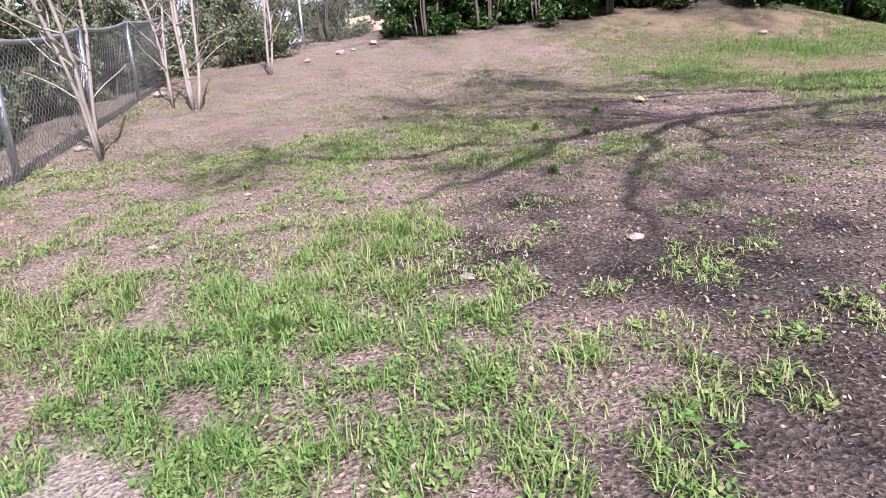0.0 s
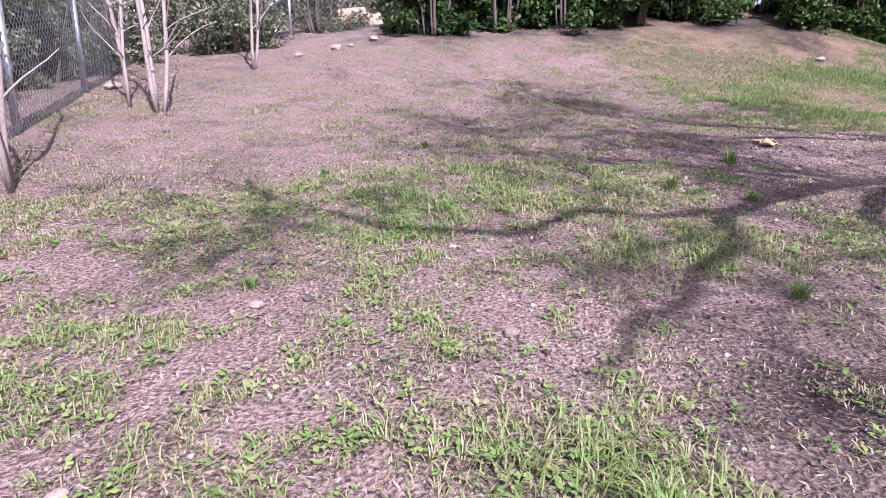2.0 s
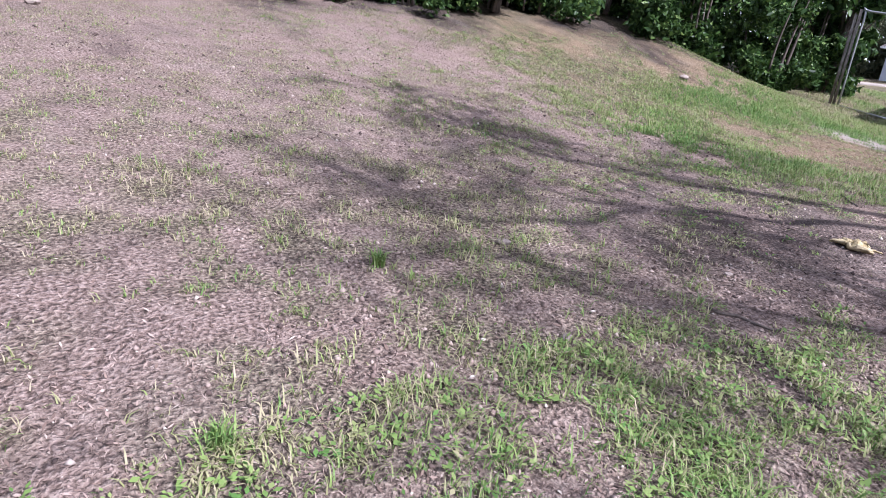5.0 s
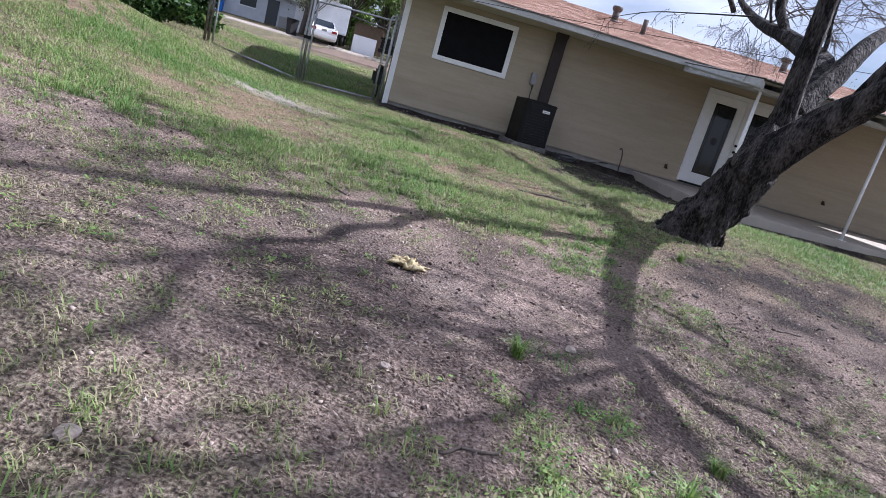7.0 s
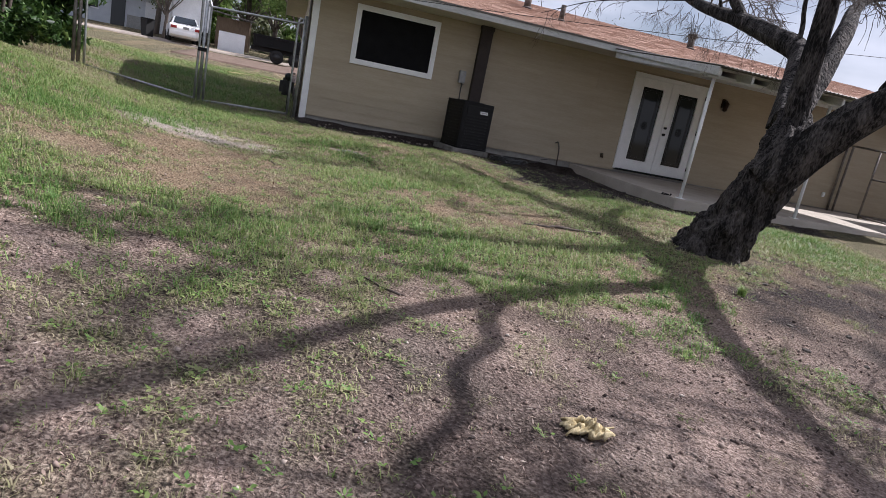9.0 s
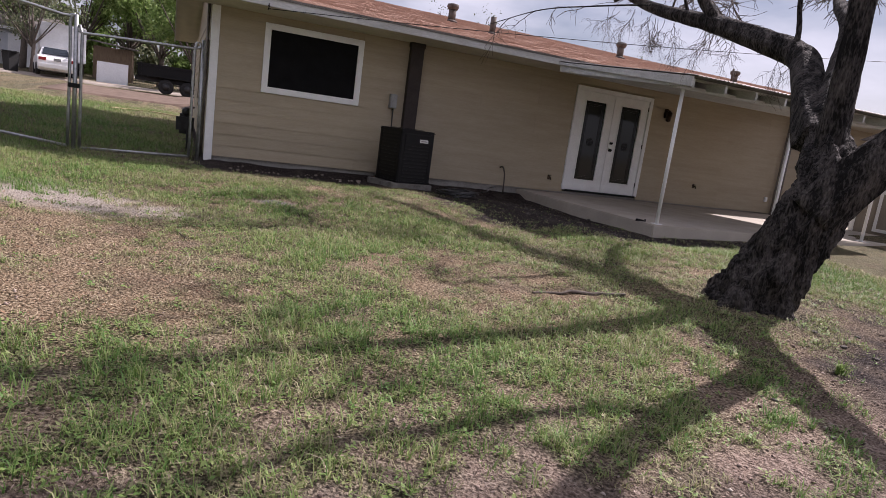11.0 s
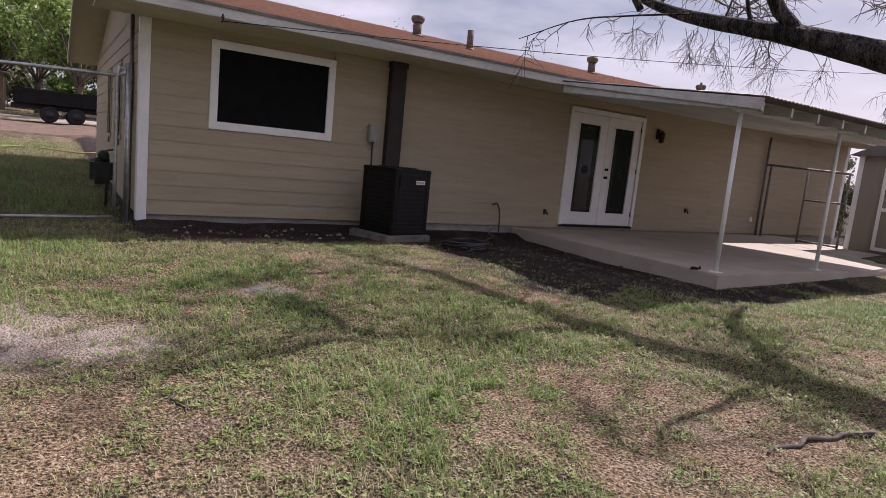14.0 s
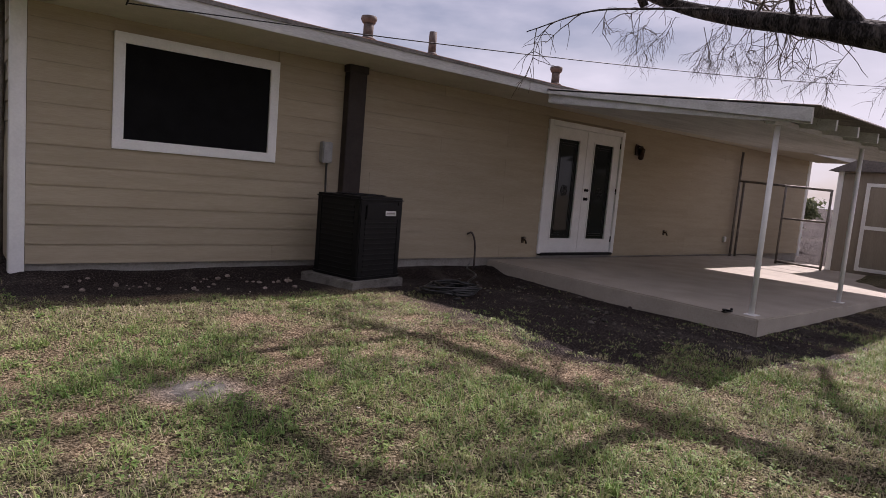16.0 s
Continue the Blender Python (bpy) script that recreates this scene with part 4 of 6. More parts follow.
# ---- gate and chain-link fences ----
def chain_mesh(name, a, b, z0, z1, step, parent, mat=M_galv, r=0.0022):
    """Diamond wire between two uprights: bent wires, each a thin three-sided bar; z0, z1: bottoms at a and b with the same height."""
    a, b = Vector((a[0], a[1], z0)), Vector((b[0], b[1], z1))
    n = max(2, int((b - a).length / step))
    h = parent["mesh_height"]
    rows_ = max(2, int(round(h / step)))
    items = []
    for i in range(n):
        pts_ = []
        for k in range(rows_ + 1):
            s = (i + 0.5 + (0.5 if k % 2 else -0.5) * 1.0) / n
            p = a.lerp(b, min(max(s, 0), 1))
            pts_.append((p.x, p.y + (0.004 if k % 2 else -0.004), p.z + h * k / rows_))
        items.append(tube_data(pts_, r, 3, cap=False))
        pts_ = [(a.lerp(b, min(max((i + 0.5 + (-0.5 if k % 2 else 0.5)) / n, 0), 1)).x, a.lerp(b, min(max((i + 0.5 + (-0.5 if k % 2 else 0.5)) / n, 0), 1)).y, a.lerp(b, min(max((i + 0.5 + (-0.5 if k % 2 else 0.5)) / n, 0), 1)).z + h * k / rows_) for k in range(rows_ + 1)]
        items.append(tube_data(pts_, r, 3, cap=False))
    return join_tubes(name, items, mat, parent)


gate = thing("driveway_gate", "galvanised double pipe gate with rounded corners, closed", "gate", kind="structure")
gate["mesh_height"] = 1.0
GY = 0.1
def gate_leaf(xa, xb, za, zb, h, round_top):
    r = 0.022
    top = [(xa, GY, za), (xa, GY, za + h - 0.12), (xa + 0.1, GY, za + h), (xb - 0.1, GY, zb + h), (xb, GY, zb + h - 0.12), (xb, GY, zb)]
    if not round_top:
        top = [(xa, GY, za), (xa, GY, za + h - 0.02), (xa + 0.02, GY, za + h), (xb - 0.02, GY, zb + h), (xb, GY, zb + h - 0.02), (xb, GY, zb)]
    leaf_ = join_tubes("gate_leaf", [tube_data(bend(top, 4), r, 8), tube_data([(xa, GY, za), (xb, GY, zb)], r, 8)], M_galv, gate)


gate_leaf(-1.82, -0.25, -0.02, 0.02, 1.72, False)
gate_leaf(-3.88, -1.98, 0.24, 0.0, 1.92, True)
for x, z, h in ((-0.12, -0.2, 2.1), (-1.9, -0.25, 2.2), (-3.98, 0.0, 2.2), (-4.06, 0.0, 2.1)):
    join_tubes("gate_post", [tube_data([(x, GY, z), (x, GY, z + h)], 0.03, 10)], M_galv if x > -3 else M_oldpipe, gate)
part("latch", box(-1.99, -1.83, GY - 0.05, GY - 0.025, 0.88, 0.95, 0.006), M_black, gate)

fence = thing("chain_link_fence", "weathered galvanised chain-link fence with leaning posts", "fence", kind="structure")
fence["mesh_height"] = 1.12
FY = -17.1
post_x = [7.0, 4.2, 1.38, -1.0, -3.42, -6.4]
tops = []
for k, x in enumerate(post_x):
    z = on_land(x, FY)
    lean = (0.03, -0.06, 0.05, 0.0, 0.10, 0.0)[k]
    join_tubes("fence_post", [tube_data([(x, FY, z - 0.3), (x + lean, FY + 0.04, z + 1.16)], 0.034, 10)], M_galv, fence)
    tops.append(Vector((x + lean, FY + 0.04, z + 1.15)))
rail = []
for a, b in zip(tops, tops[1:]):
    rail += [a.lerp(b, s) - Vector((0, 0, 0.05 * math.sin(math.pi * s))) for s in (0, 0.25, 0.5, 0.75)]
rail.append(tops[-1])
join_tubes("top_rail", [tube_data(rail, 0.022, 8)], M_galv, fence)
for (xa, xb) in zip(post_x, post_x[1:]):
    chain_mesh("mesh_wire", (xa, FY + 0.04), (xb, FY + 0.04), on_land(xa, FY) + 0.02, on_land(xb, FY) + 0.02, 0.085, fence, r=0.0034)
fence2 = thing("chain_link_fence", "weathered galvanised chain-link fence behind the thicket", "fence", kind="structure")
fence2["mesh_height"] = 1.12
py = [-17.1, -14.4, -11.6, -8.8, -6.0]
tops = []
for y in py:
    x = -8.3 - 0.02 * (y + 17)
    z = on_land(x, y)
    join_tubes("fence_post", [tube_data([(x, y, z - 0.3), (x + 0.02, y, z + 1.2)], 0.03, 10)], M_galv, fence2)
    tops.append(Vector((x + 0.02, y, z + 1.18)))
join_tubes("top_rail", [tube_data(tops, 0.022, 8)], M_galv, fence2)
for a, b in zip(tops, tops[1:]):
    chain_mesh("mesh_wire", (a.x, a.y), (b.x, b.y), on_land(a.x, a.y) + 0.02, on_land(b.x, b.y) + 0.02, 0.10, fence2, r=0.0034)

# ---- the old bare tree ----
TR = random.Random(21)
tree = thing("bare_tree", "old leaning bare tree with dark furrowed bark in mulch", "tree")
trunk_line = bend([(4.20, -7.26, -0.5), (4.25, -7.30, -0.14), (4.36, -7.38, 0.22), (4.52, -7.46, 0.65), (4.70, -7.40, 1.05), (4.92, -7.14, 1.42)], 16)
trunk_rad = np.interp(np.linspace(0, 1, len(trunk_line)), [0, 0.17, 0.28, 0.42, 0.60, 0.80, 1.0], [0.56, 0.41, 0.33, 0.275, 0.26, 0.24, 0.17])


def bark_tube(name, pts, rad, sides=40, seed=0.0, twist=1.2, depth=0.16):
    """Sweep with deep lengthwise furrows."""
    v, f = tube_data(pts, rad, sides)
    c = np.array([tuple(p) for p in pts])
    v = np.array([tuple(q) for q in v])
    n = len(c)
    for i in range(n):
        for k in range(sides):
            a = 2 * math.pi * k / sides + twist * i / n
            d = Vector((math.cos(a) * 3.2 + seed, math.sin(a) * 3.2, i * 0.09))
            e = Vector((math.cos(a) * 9.0 + seed, math.sin(a) * 9.0, i * 0.22))
            s = 1 + depth * 1.3 * noise.noise(d) - depth * abs(noise.noise(e)) * 1.1
            if depth > 0.1 and i < n * 0.25:
                s += 0.22 * (1 - i / (n * 0.25)) * max(0, math.sin(a * 5 + 1.0))
            v[i * sides + k] = c[i] + (v[i * sides + k] - c[i]) * s
    return mesh_object(name, v, f, M_bark, tree, smooth=True)


bark_tube("trunk", trunk_line, trunk_rad, 84, 0.0, 1.8, 0.26)
MAIN_LIMBS = [
    ([(4.89, -7.09, 1.33), (5.21, -6.69, 1.70), (5.68, -6.10, 2.25), (5.72, -5.55, 2.48), (5.79, -4.71, 2.76), (5.84, -3.97, 2.96), (6.03, -2.92, 3.28), (6.12, -1.95, 3.72), (6.30, -0.92, 4.35)], [0.17, 0.165, 0.155, 0.135, 0.115, 0.095, 0.075, 0.05, 0.025]),
    ([(4.77, -7.31, 1.22), (4.76, -7.31, 1.60), (4.75, -7.31, 2.36), (4.73, -7.29, 3.15), (4.72, -7.29, 3.95), (4.70, -7.33, 4.87), (4.68, -7.40, 5.71), (4.57, -7.41, 6.61)], [0.13, 0.115, 0.105, 0.09, 0.075, 0.06, 0.05, 0.03]),
    ([(4.45, -7.51, 0.67), (4.77, -7.80, 1.23), (5.11, -8.25, 1.79), (5.30, -8.91, 2.28), (5.51, -9.86, 2.79), (5.68, -10.70, 3.16), (6.12, -11.34, 3.48), (6.62, -11.89, 3.70)], [0.20, 0.18, 0.15, 0.115, 0.085, 0.07, 0.06, 0.05]),
    ([(5.00, -7.02, 1.48), (5.55, -6.67, 2.10), (5.99, -6.33, 2.60), (6.79, -5.56, 3.09), (7.78, -4.79, 3.52), (9.12, -4.27, 3.89)], [0.14, 0.125, 0.10, 0.08, 0.06, 0.04]),
    ([(5.11, -8.02, 1.71), (5.25, -8.17, 2.28), (5.13, -8.40, 3.21), (5.02, -8.74, 3.91), (4.91, -9.02, 4.32), (4.59, -9.88, 5.16), (4.43, -10.31, 5.61), (4.08, -10.45, 6.09), (3.27, -10.56, 6.79)], [0.13, 0.12, 0.105, 0.085, 0.075, 0.06, 0.045, 0.035, 0.02]),
]
SIDE_BRANCHES = [
    ([(5.83, -10.60, 3.11), (6.38, -11.10, 3.37), (7.29, -11.47, 3.63), (7.93, -11.74, 3.79), (8.81, -12.07, 4.04), (9.63, -12.22, 4.29)], [0.055, 0.050, 0.045, 0.038, 0.028, 0.015]),
    ([(5.76, -10.51, 3.09), (6.27, -10.76, 3.29), (7.04, -10.88, 3.56), (7.91, -11.15, 3.87)], [0.045, 0.038, 0.030, 0.014]),
    ([(6.62, -11.89, 3.70), (7.41, -12.25, 3.90), (7.91, -12.72, 4.06), (8.60, -13.27, 4.30)], [0.051, 0.041, 0.034, 0.017]),
    ([(6.52, -11.80, 3.65), (6.66, -12.45, 3.93), (7.01, -13.10, 4.21), (7.00, -13.65, 4.50), (6.69, -14.00, 4.84), (6.39, -14.16, 5.07)], [0.048, 0.041, 0.034, 0.027, 0.020, 0.012]),
    ([(5.49, -9.50, 2.60), (6.18, -9.89, 2.92), (6.98, -10.07, 3.30)], [0.034, 0.027, 0.014]),
    ([(5.63, -10.60, 3.11), (5.57, -10.92, 3.63), (5.46, -10.93, 4.15), (5.45, -11.05, 4.67)], [0.041, 0.034, 0.027, 0.014]),
    ([(5.73, -10.79, 3.21), (5.62, -11.20, 3.72), (5.71, -11.58, 4.12), (5.60, -11.83, 4.44), (5.44, -12.25, 4.97)], [0.037, 0.034, 0.031, 0.024, 0.012]),
    ([(5.07, -8.62, 3.71), (5.06, -9.43, 4.20), (5.10, -10.12, 4.60), (5.19, -10.85, 5.01), (5.18, -11.11, 5.54)], [0.058, 0.051, 0.044, 0.034, 0.020]),
    ([(5.19, -10.80, 4.99), (5.51, -11.35, 5.30), (5.68, -11.80, 5.60), (5.68, -12.15, 5.92)], [0.034, 0.031, 0.024, 0.012]),
    ([(5.19, -8.30, 2.96), (5.02, -8.17, 3.72), (4.81, -8.20, 4.44), (4.59, -8.37, 5.28), (4.27, -8.01, 6.30)], [0.054, 0.048, 0.041, 0.031, 0.020]),
    ([(5.70, -5.99, 2.29), (5.64, -5.94, 2.83), (5.63, -5.94, 3.40), (5.61, -6.02, 4.07)], [0.034, 0.027, 0.020, 0.010]),
    ([(5.81, -4.65, 2.78), (5.73, -4.41, 3.19), (5.57, -4.24, 3.72), (5.51, -3.95, 4.21), (5.57, -3.33, 4.61), (5.97, -2.52, 5.03)], [0.085, 0.078, 0.068, 0.055, 0.042, 0.025]),
    ([(5.93, -2.30, 3.40), (5.62, -2.02, 3.98), (5.46, -2.02, 4.47), (5.40, -2.08, 4.95)], [0.050, 0.045, 0.036, 0.020]),
    ([(5.51, -3.98, 4.16), (5.40, -3.87, 4.69), (5.09, -4.03, 5.19), (4.88, -4.11, 5.61)], [0.052, 0.048, 0.036, 0.020]),
    ([(5.84, -4.07, 2.96), (5.73, -3.94, 3.44), (5.62, -3.80, 3.92)], [0.024, 0.019, 0.008]),
    ([(5.89, -3.76, 3.02), (6.28, -3.47, 3.28), (6.83, -3.07, 3.60)], [0.020, 0.014, 0.007]),
]
twigs = []


def twig(p, d, r, length, level, droop):
    n = 5
    pts_ = [Vector(p)]
    d = Vector(d).normalized()
    for k in range(n):
        d = (d + Vector((TR.uniform(-1, 1), TR.uniform(-1, 1), TR.uniform(-1, 1))) * 0.28 + Vector((0, 0, -droop))).normalized()
        pts_.append(pts_[-1] + d * length / n)
    twigs.append(tube_data(pts_, np.linspace(r, r * 0.45, n + 1), 4 if level else 5, cap=False))
    if level > 0:
        for k in range(2, n + 1):
            for _ in range(2 if level > 1 else 1 + (TR.random() < 0.6)):
                s = Vector((TR.uniform(-1, 1), TR.uniform(-1, 1), TR.uniform(-0.7, 0.8)))
                twig(pts_[k], d * 0.7 + s * 0.9, r * 0.6, length * TR.uniform(0.45, 0.75), level - 1, droop * 1.2)


def along(radii, n):
    return np.interp(np.linspace(0, 1, n), np.linspace(0, 1, len(radii)), radii)


for li, (pts_, radii) in enumerate(MAIN_LIMBS):
    line = bend(pts_, 9)
    bark_tube("limb", line, along(radii, len(line)), 26, 3.0 + li * 2.3, 1.0, 0.14)
    for _ in range((3, 7, 9, 4, 26)[li]):
        k = TR.randrange(len(line) * 3 // 5, len(line))
        twig(line[k], (TR.uniform(-1, 1), TR.uniform(-1, 1), TR.uniform(-0.1, 1)), 0.016, TR.uniform(0.5, 1.1), 2, 0.05)
for bi, (pts_, radii) in enumerate(SIDE_BRANCHES):
    line = bend(pts_, 7)
    wob = [p + Vector((noise.noise(p * 2.1), noise.noise(p * 2.1 + Vector((9, 0, 0))), noise.noise(p * 2.1 + Vector((0, 9, 0))))) * 0.10 * min(1, k / 5) for k, p in enumerate(line)]
    bark_tube("branch", wob, along(radii, len(wob)), 14, 20.0 + bi, 0.6, 0.09)
    for _ in range(4 if bi in (10, 14, 15) else 15 if bi in (7, 8, 9) else 8):
        k = TR.randrange(len(wob) // 2, len(wob))
        twig(wob[k], (TR.uniform(-1, 1), TR.uniform(-1, 1), TR.uniform(-0.2, 0.9)), 0.013, TR.uniform(0.5, 1.1), 2, 0.06)
low_spray = bend([(5.95, -3.1, 3.25), (5.0, -3.0, 3.05), (4.2, -2.95, 2.85), (3.4, -2.95, 2.5)], 7)
bark_tube("branch", low_spray, along([0.016, 0.011, 0.008, 0.004], len(low_spray)), 8, 61.0, 0.6, 0.09)
for k in (8, 12, 15, 18, 20):
    twig(low_spray[k], (TR.uniform(-0.8, 0.1), TR.uniform(-0.5, 0.5), -0.45), 0.006, TR.uniform(0.25, 0.45), 1, 0.08)
# fine hanging sprays near the limb over the patio
for p, n_ in (((5.84, -3.9, 2.90), 3), ((5.95, -3.3, 3.08), 5), ((5.9, -2.6, 3.25), 4), ((5.8, -4.8, 2.68), 2), ((5.72, -5.5, 2.40), 2)):
    for _ in range(n_):
        twig(Vector(p) + Vector((TR.uniform(-0.25, 0.25), TR.uniform(-0.3, 0.3), 0)), (TR.uniform(-0.5, 0.5), TR.uniform(-0.5, 0.5), -0.7), 0.0045, TR.uniform(0.25, 0.45), 2, 0.12)
tw = join_tubes("fine_twig_mass", twigs, M_twig, tree)
tagged(tw, kind="stuff")

# surface root near the tree
root = thing("surface_root", "grey weathered root running along the ground", "root")
rp_ = [(2.18, -6.99), (2.30, -6.96), (2.43, -7.01), (2.56, -6.98), (2.70, -7.05), (2.84, -7.04), (3.0, -7.12)]
join_tubes("root_bar", [tube_data(bend([(x, y, on_land(x, y) + 0.010 + 0.008 * math.sin(x * 13)) for x, y in rp_], 6), np.linspace(0.007, 0.019, 37), 8, 0.6, 4)], M_twig, root)

# ---- pale saplings along the fence ----
def sapling(x, y, stems, height, label, seed):
    r_ = random.Random(seed)
    t_ = thing("sapling", label, "tree", x, y, on_land(x, y, 0.03), group="saplings along the fence")
    fine = []
    for s in range(stems):
        a = r_.uniform(0, 6.28)
        lean_ = r_.uniform(0.03, 0.13)
        p, d = Vector((0.05 * math.cos(a), 0.05 * math.sin(a), 0)), Vector((math.cos(a) * lean_, math.sin(a) * lean_, 1))
        pts_ = [p]
        for k in range(12):
            d = (d + Vector((r_.uniform(-1, 1), r_.uniform(-1, 1), 0)) * 0.10).normalized()
            pts_.append(pts_[-1] + d * height / 12)
        r0 = r_.uniform(0.018, 0.032)
        join_tubes("stem", [tube_data(pts_, np.linspace(r0, 0.012, 13), 10, 0.12, seed + s)], M_pale, t_)
        for k in range(2, 13):
            for _ in range(2):
                if r_.random() < 0.75:
                    q = [pts_[k]]
                    dd = Vector((r_.uniform(-1, 1), r_.uniform(-1, 1), r_.uniform(0.2, 1.0))).normalized()
                    L = r_.uniform(0.3, 0.9)
                    for _j in range(5):
                        dd = (dd + Vector((r_.uniform(-1, 1), r_.uniform(-1, 1), r_.uniform(-0.6, 1))) * 0.25).normalized()
                        q.append(q[-1] + dd * L / 5)
                    fine.append(tube_data(q, np.linspace(0.010, 0.004, 6), 4, cap=False))
    tagged(join_tubes("fine_twig_mass", fine, M_pale, t_), kind="stuff")
    return t_


sapling(0.80, -16.55, 3, 3.6, "pale bare sapling with several stems by the fence", 5)
sapling(-1.85, -16.05, 3, 3.4, "pale slender bare sapling with forked stems", 8)
sapling(-4.95, -15.15, 2, 3.6, "pale bare sapling with dark stump at its foot", 13)
sapling(-2.3, -16.4, 2, 3.2, "pale slender bare sapling near the fence corner", 17)

# ---- bushes and far trees ----
def leaf_cloud(name, parent, clumps, count, size, mat, seed):
    """Small folded leaves scattered in uneven clumps (x, y, z, rx, ry, rz)."""
    g = np.random.default_rng(seed)
    cl = np.array(clumps, float)
    vol = cl[:, 3] * cl[:, 4] * cl[:, 5]
    which = g.choice(len(cl), count, p=vol / vol.sum())
    d = g.normal(size=(count, 3))
    d /= np.linalg.norm(d, axis=1)[:, None]
    rad = g.random(count) ** 0.45
    # gaps and tufts in the outline
    tuft = 0.74 + 0.62 * np.sin(d[:, 0] * 5 + which * 1.7) * np.sin(d[:, 1] * 6 + which) * np.sin(d[:, 2] * 5 + 2)
    c = cl[which, :3] + d * cl[which, 3:6] * (rad * tuft)[:, None]
    t = g.normal(size=(count, 3)) + np.array((0, 0, -0.35))
    t /= np.linalg.norm(t, axis=1)[:, None]
    s = np.cross(t, g.normal(size=(count, 3)))
    s /= np.linalg.norm(s, axis=1)[:, None]
    n = np.cross(t, s)
    L = (size * g.uniform(0.6, 1.3, count))[:, None]
    w = L * 0.26
    v = np.stack([c - t * L * 0.5, c + s * w + n * w * 0.4, c + t * L * 0.5, c - s * w + n * w * 0.4], 1).reshape(-1, 3)
    f = np.arange(count * 4).reshape(-1, 4)
    tri = np.concatenate([f[:, [0, 1, 2]], f[:, [0, 2, 3]]], 1).reshape(-1, 3)
    ob = bulk(name, v, tri, mat)
    ob.parent = parent
    return ob


def bush(x, y, w, h, label, seed, mat=M_leaf, leaves=7000, size=0.075, stems=7, bottom=0.15):
    r_ = random.Random(seed)
    z = on_land(x, y, 0.05)
    b = thing("bush", label, "bush", x, y, z, group="thicket along the yard")
    for k in range(stems + 3):
        a = r_.uniform(0, 6.28)
        pts_ = bend([(0.25 * w * math.cos(a), 0.25 * w * math.sin(a), 0), (0.35 * w * math.cos(a), 0.35 * w * math.sin(a), 0.35 * h), (0.5 * w * math.cos(a + 0.4), 0.5 * w * math.sin(a + 0.4), 0.9 * h)], 4)
        join_tubes("stem", [tube_data(pts_, np.linspace(r_.uniform(0.02, 0.045), 0.008, len(pts_)), 6)], M_twig, b)
    cl = []
    for k in range(26):
        a, q = r_.uniform(0, 6.28), r_.uniform(0.1, 0.75)
        e = r_.uniform(0.2, 0.42) * w
        zz = bottom * h + 0.3 * e + 0.9 * h * (k / 25) ** 1.5
        cl.append((q * w * math.cos(a), q * w * math.sin(a), zz, e, e, e * r_.uniform(0.6, 1.0)))
    leaf_cloud("foliage", b, cl, leaves, size, mat, seed)
    return b


DENSE = "dense dark green bush of the thicket"
thick = [(-5.2, -0.9, 1.5, 3.2), (-5.9, -2.3, 1.6, 3.6), (-6.2, -3.6, 1.5, 3.8), (-7.4, -4.4, 1.7, 3.9), (-7.2, -6.3, 1.5, 3.6), (-7.0, -7.6, 1.3, 3.2), (-7.2, -8.9, 1.4, 3.3), (-7.4, -10.3, 1.4, 3.2), (-7.6, -11.6, 1.2, 2.6)]
for k, (x, y, w, h) in enumerate(thick):
    bush(x, y, w, h, DENSE, 40 + k, M_leaf, 15000, 0.125, 5, 0.0)
for k, (x, y, w, h) in enumerate([(-8.4, -2.0, 2.2, 5.5), (-9.2, -5.0, 2.3, 5.2), (-9.4, -8.0, 2.3, 5.0), (-9.6, -11.0, 2.2, 4.6), (-5.2, 1.4, 1.4, 4.4), (-10.8, -3.5, 2.4, 4.8), (-11.2, -7.0, 2.4, 4.8), (-7.8, 0.5, 2.0, 4.6)]):
    bush(x, y, w, h, "tall dark green tree-like bush behind the thicket", 60 + k, M_leaf, 12000, 0.19, 5, 0.0)
for k, (x, y, w, h) in enumerate([(-9.8, -13.6, 1.2, 1.6), (-7.3, -15.6, 1.3, 1.8), (-6.0, -17.6, 1.3, 1.8), (-7.9, -17.4, 1.4, 2.6), (-4.6, -17.9, 0.9, 1.2), (-2.8, -18.4, 1.1, 1.5), (-0.6, -18.6, 1.0, 1.4), (-8.9, -15.2, 1.1, 1.5), (1.6, -18.9, 1.1, 1.5)]):
    bush(x, y, w, h, "olive green scrub bush by the chain-link fence", 80 + k, M_leafgrey, 8000, 0.085, 5, 0.0)
for k, (x, y, w, h) in enumerate([(-1.5, -20.6, 1.7, 2.6), (2.5, -21.6, 1.9, 3.0), (-5.5, -21.5, 2.0, 3.4), (-10.5, -19.5, 2.2, 3.8), (-12.5, -16.5, 2.1, 3.2), (6.5, -21.5, 2.0, 3.0), (-15.5, -13.0, 2.6, 4.2), (-15.5, -9.0, 2.6, 4.4), (-14.5, -20.5, 2.8, 4.5), (10.0, -21.0, 2.2, 3.2), (20.5, -0.8, 1.6, 3.0), (21.0, 2.5, 1.6, 3.0)]):
    bush(x, y, w, h, "grey-green scrub beyond the fence", 90 + k, M_leafgrey, 8000, 0.15, 5, 0.0)


for k in range(11):
    bush(-14.0 + 2.4 * k + 0.7 * math.sin(k * 2.1), -22.6 - 1.2 * math.sin(k * 1.3), 2.0, 3.2 + 0.8 * math.sin(k * 1.7), "grey-green scrub beyond the fence", 120 + k, M_leafgrey if k % 3 else M_leaf, 6000, 0.17, 4, 0.0)


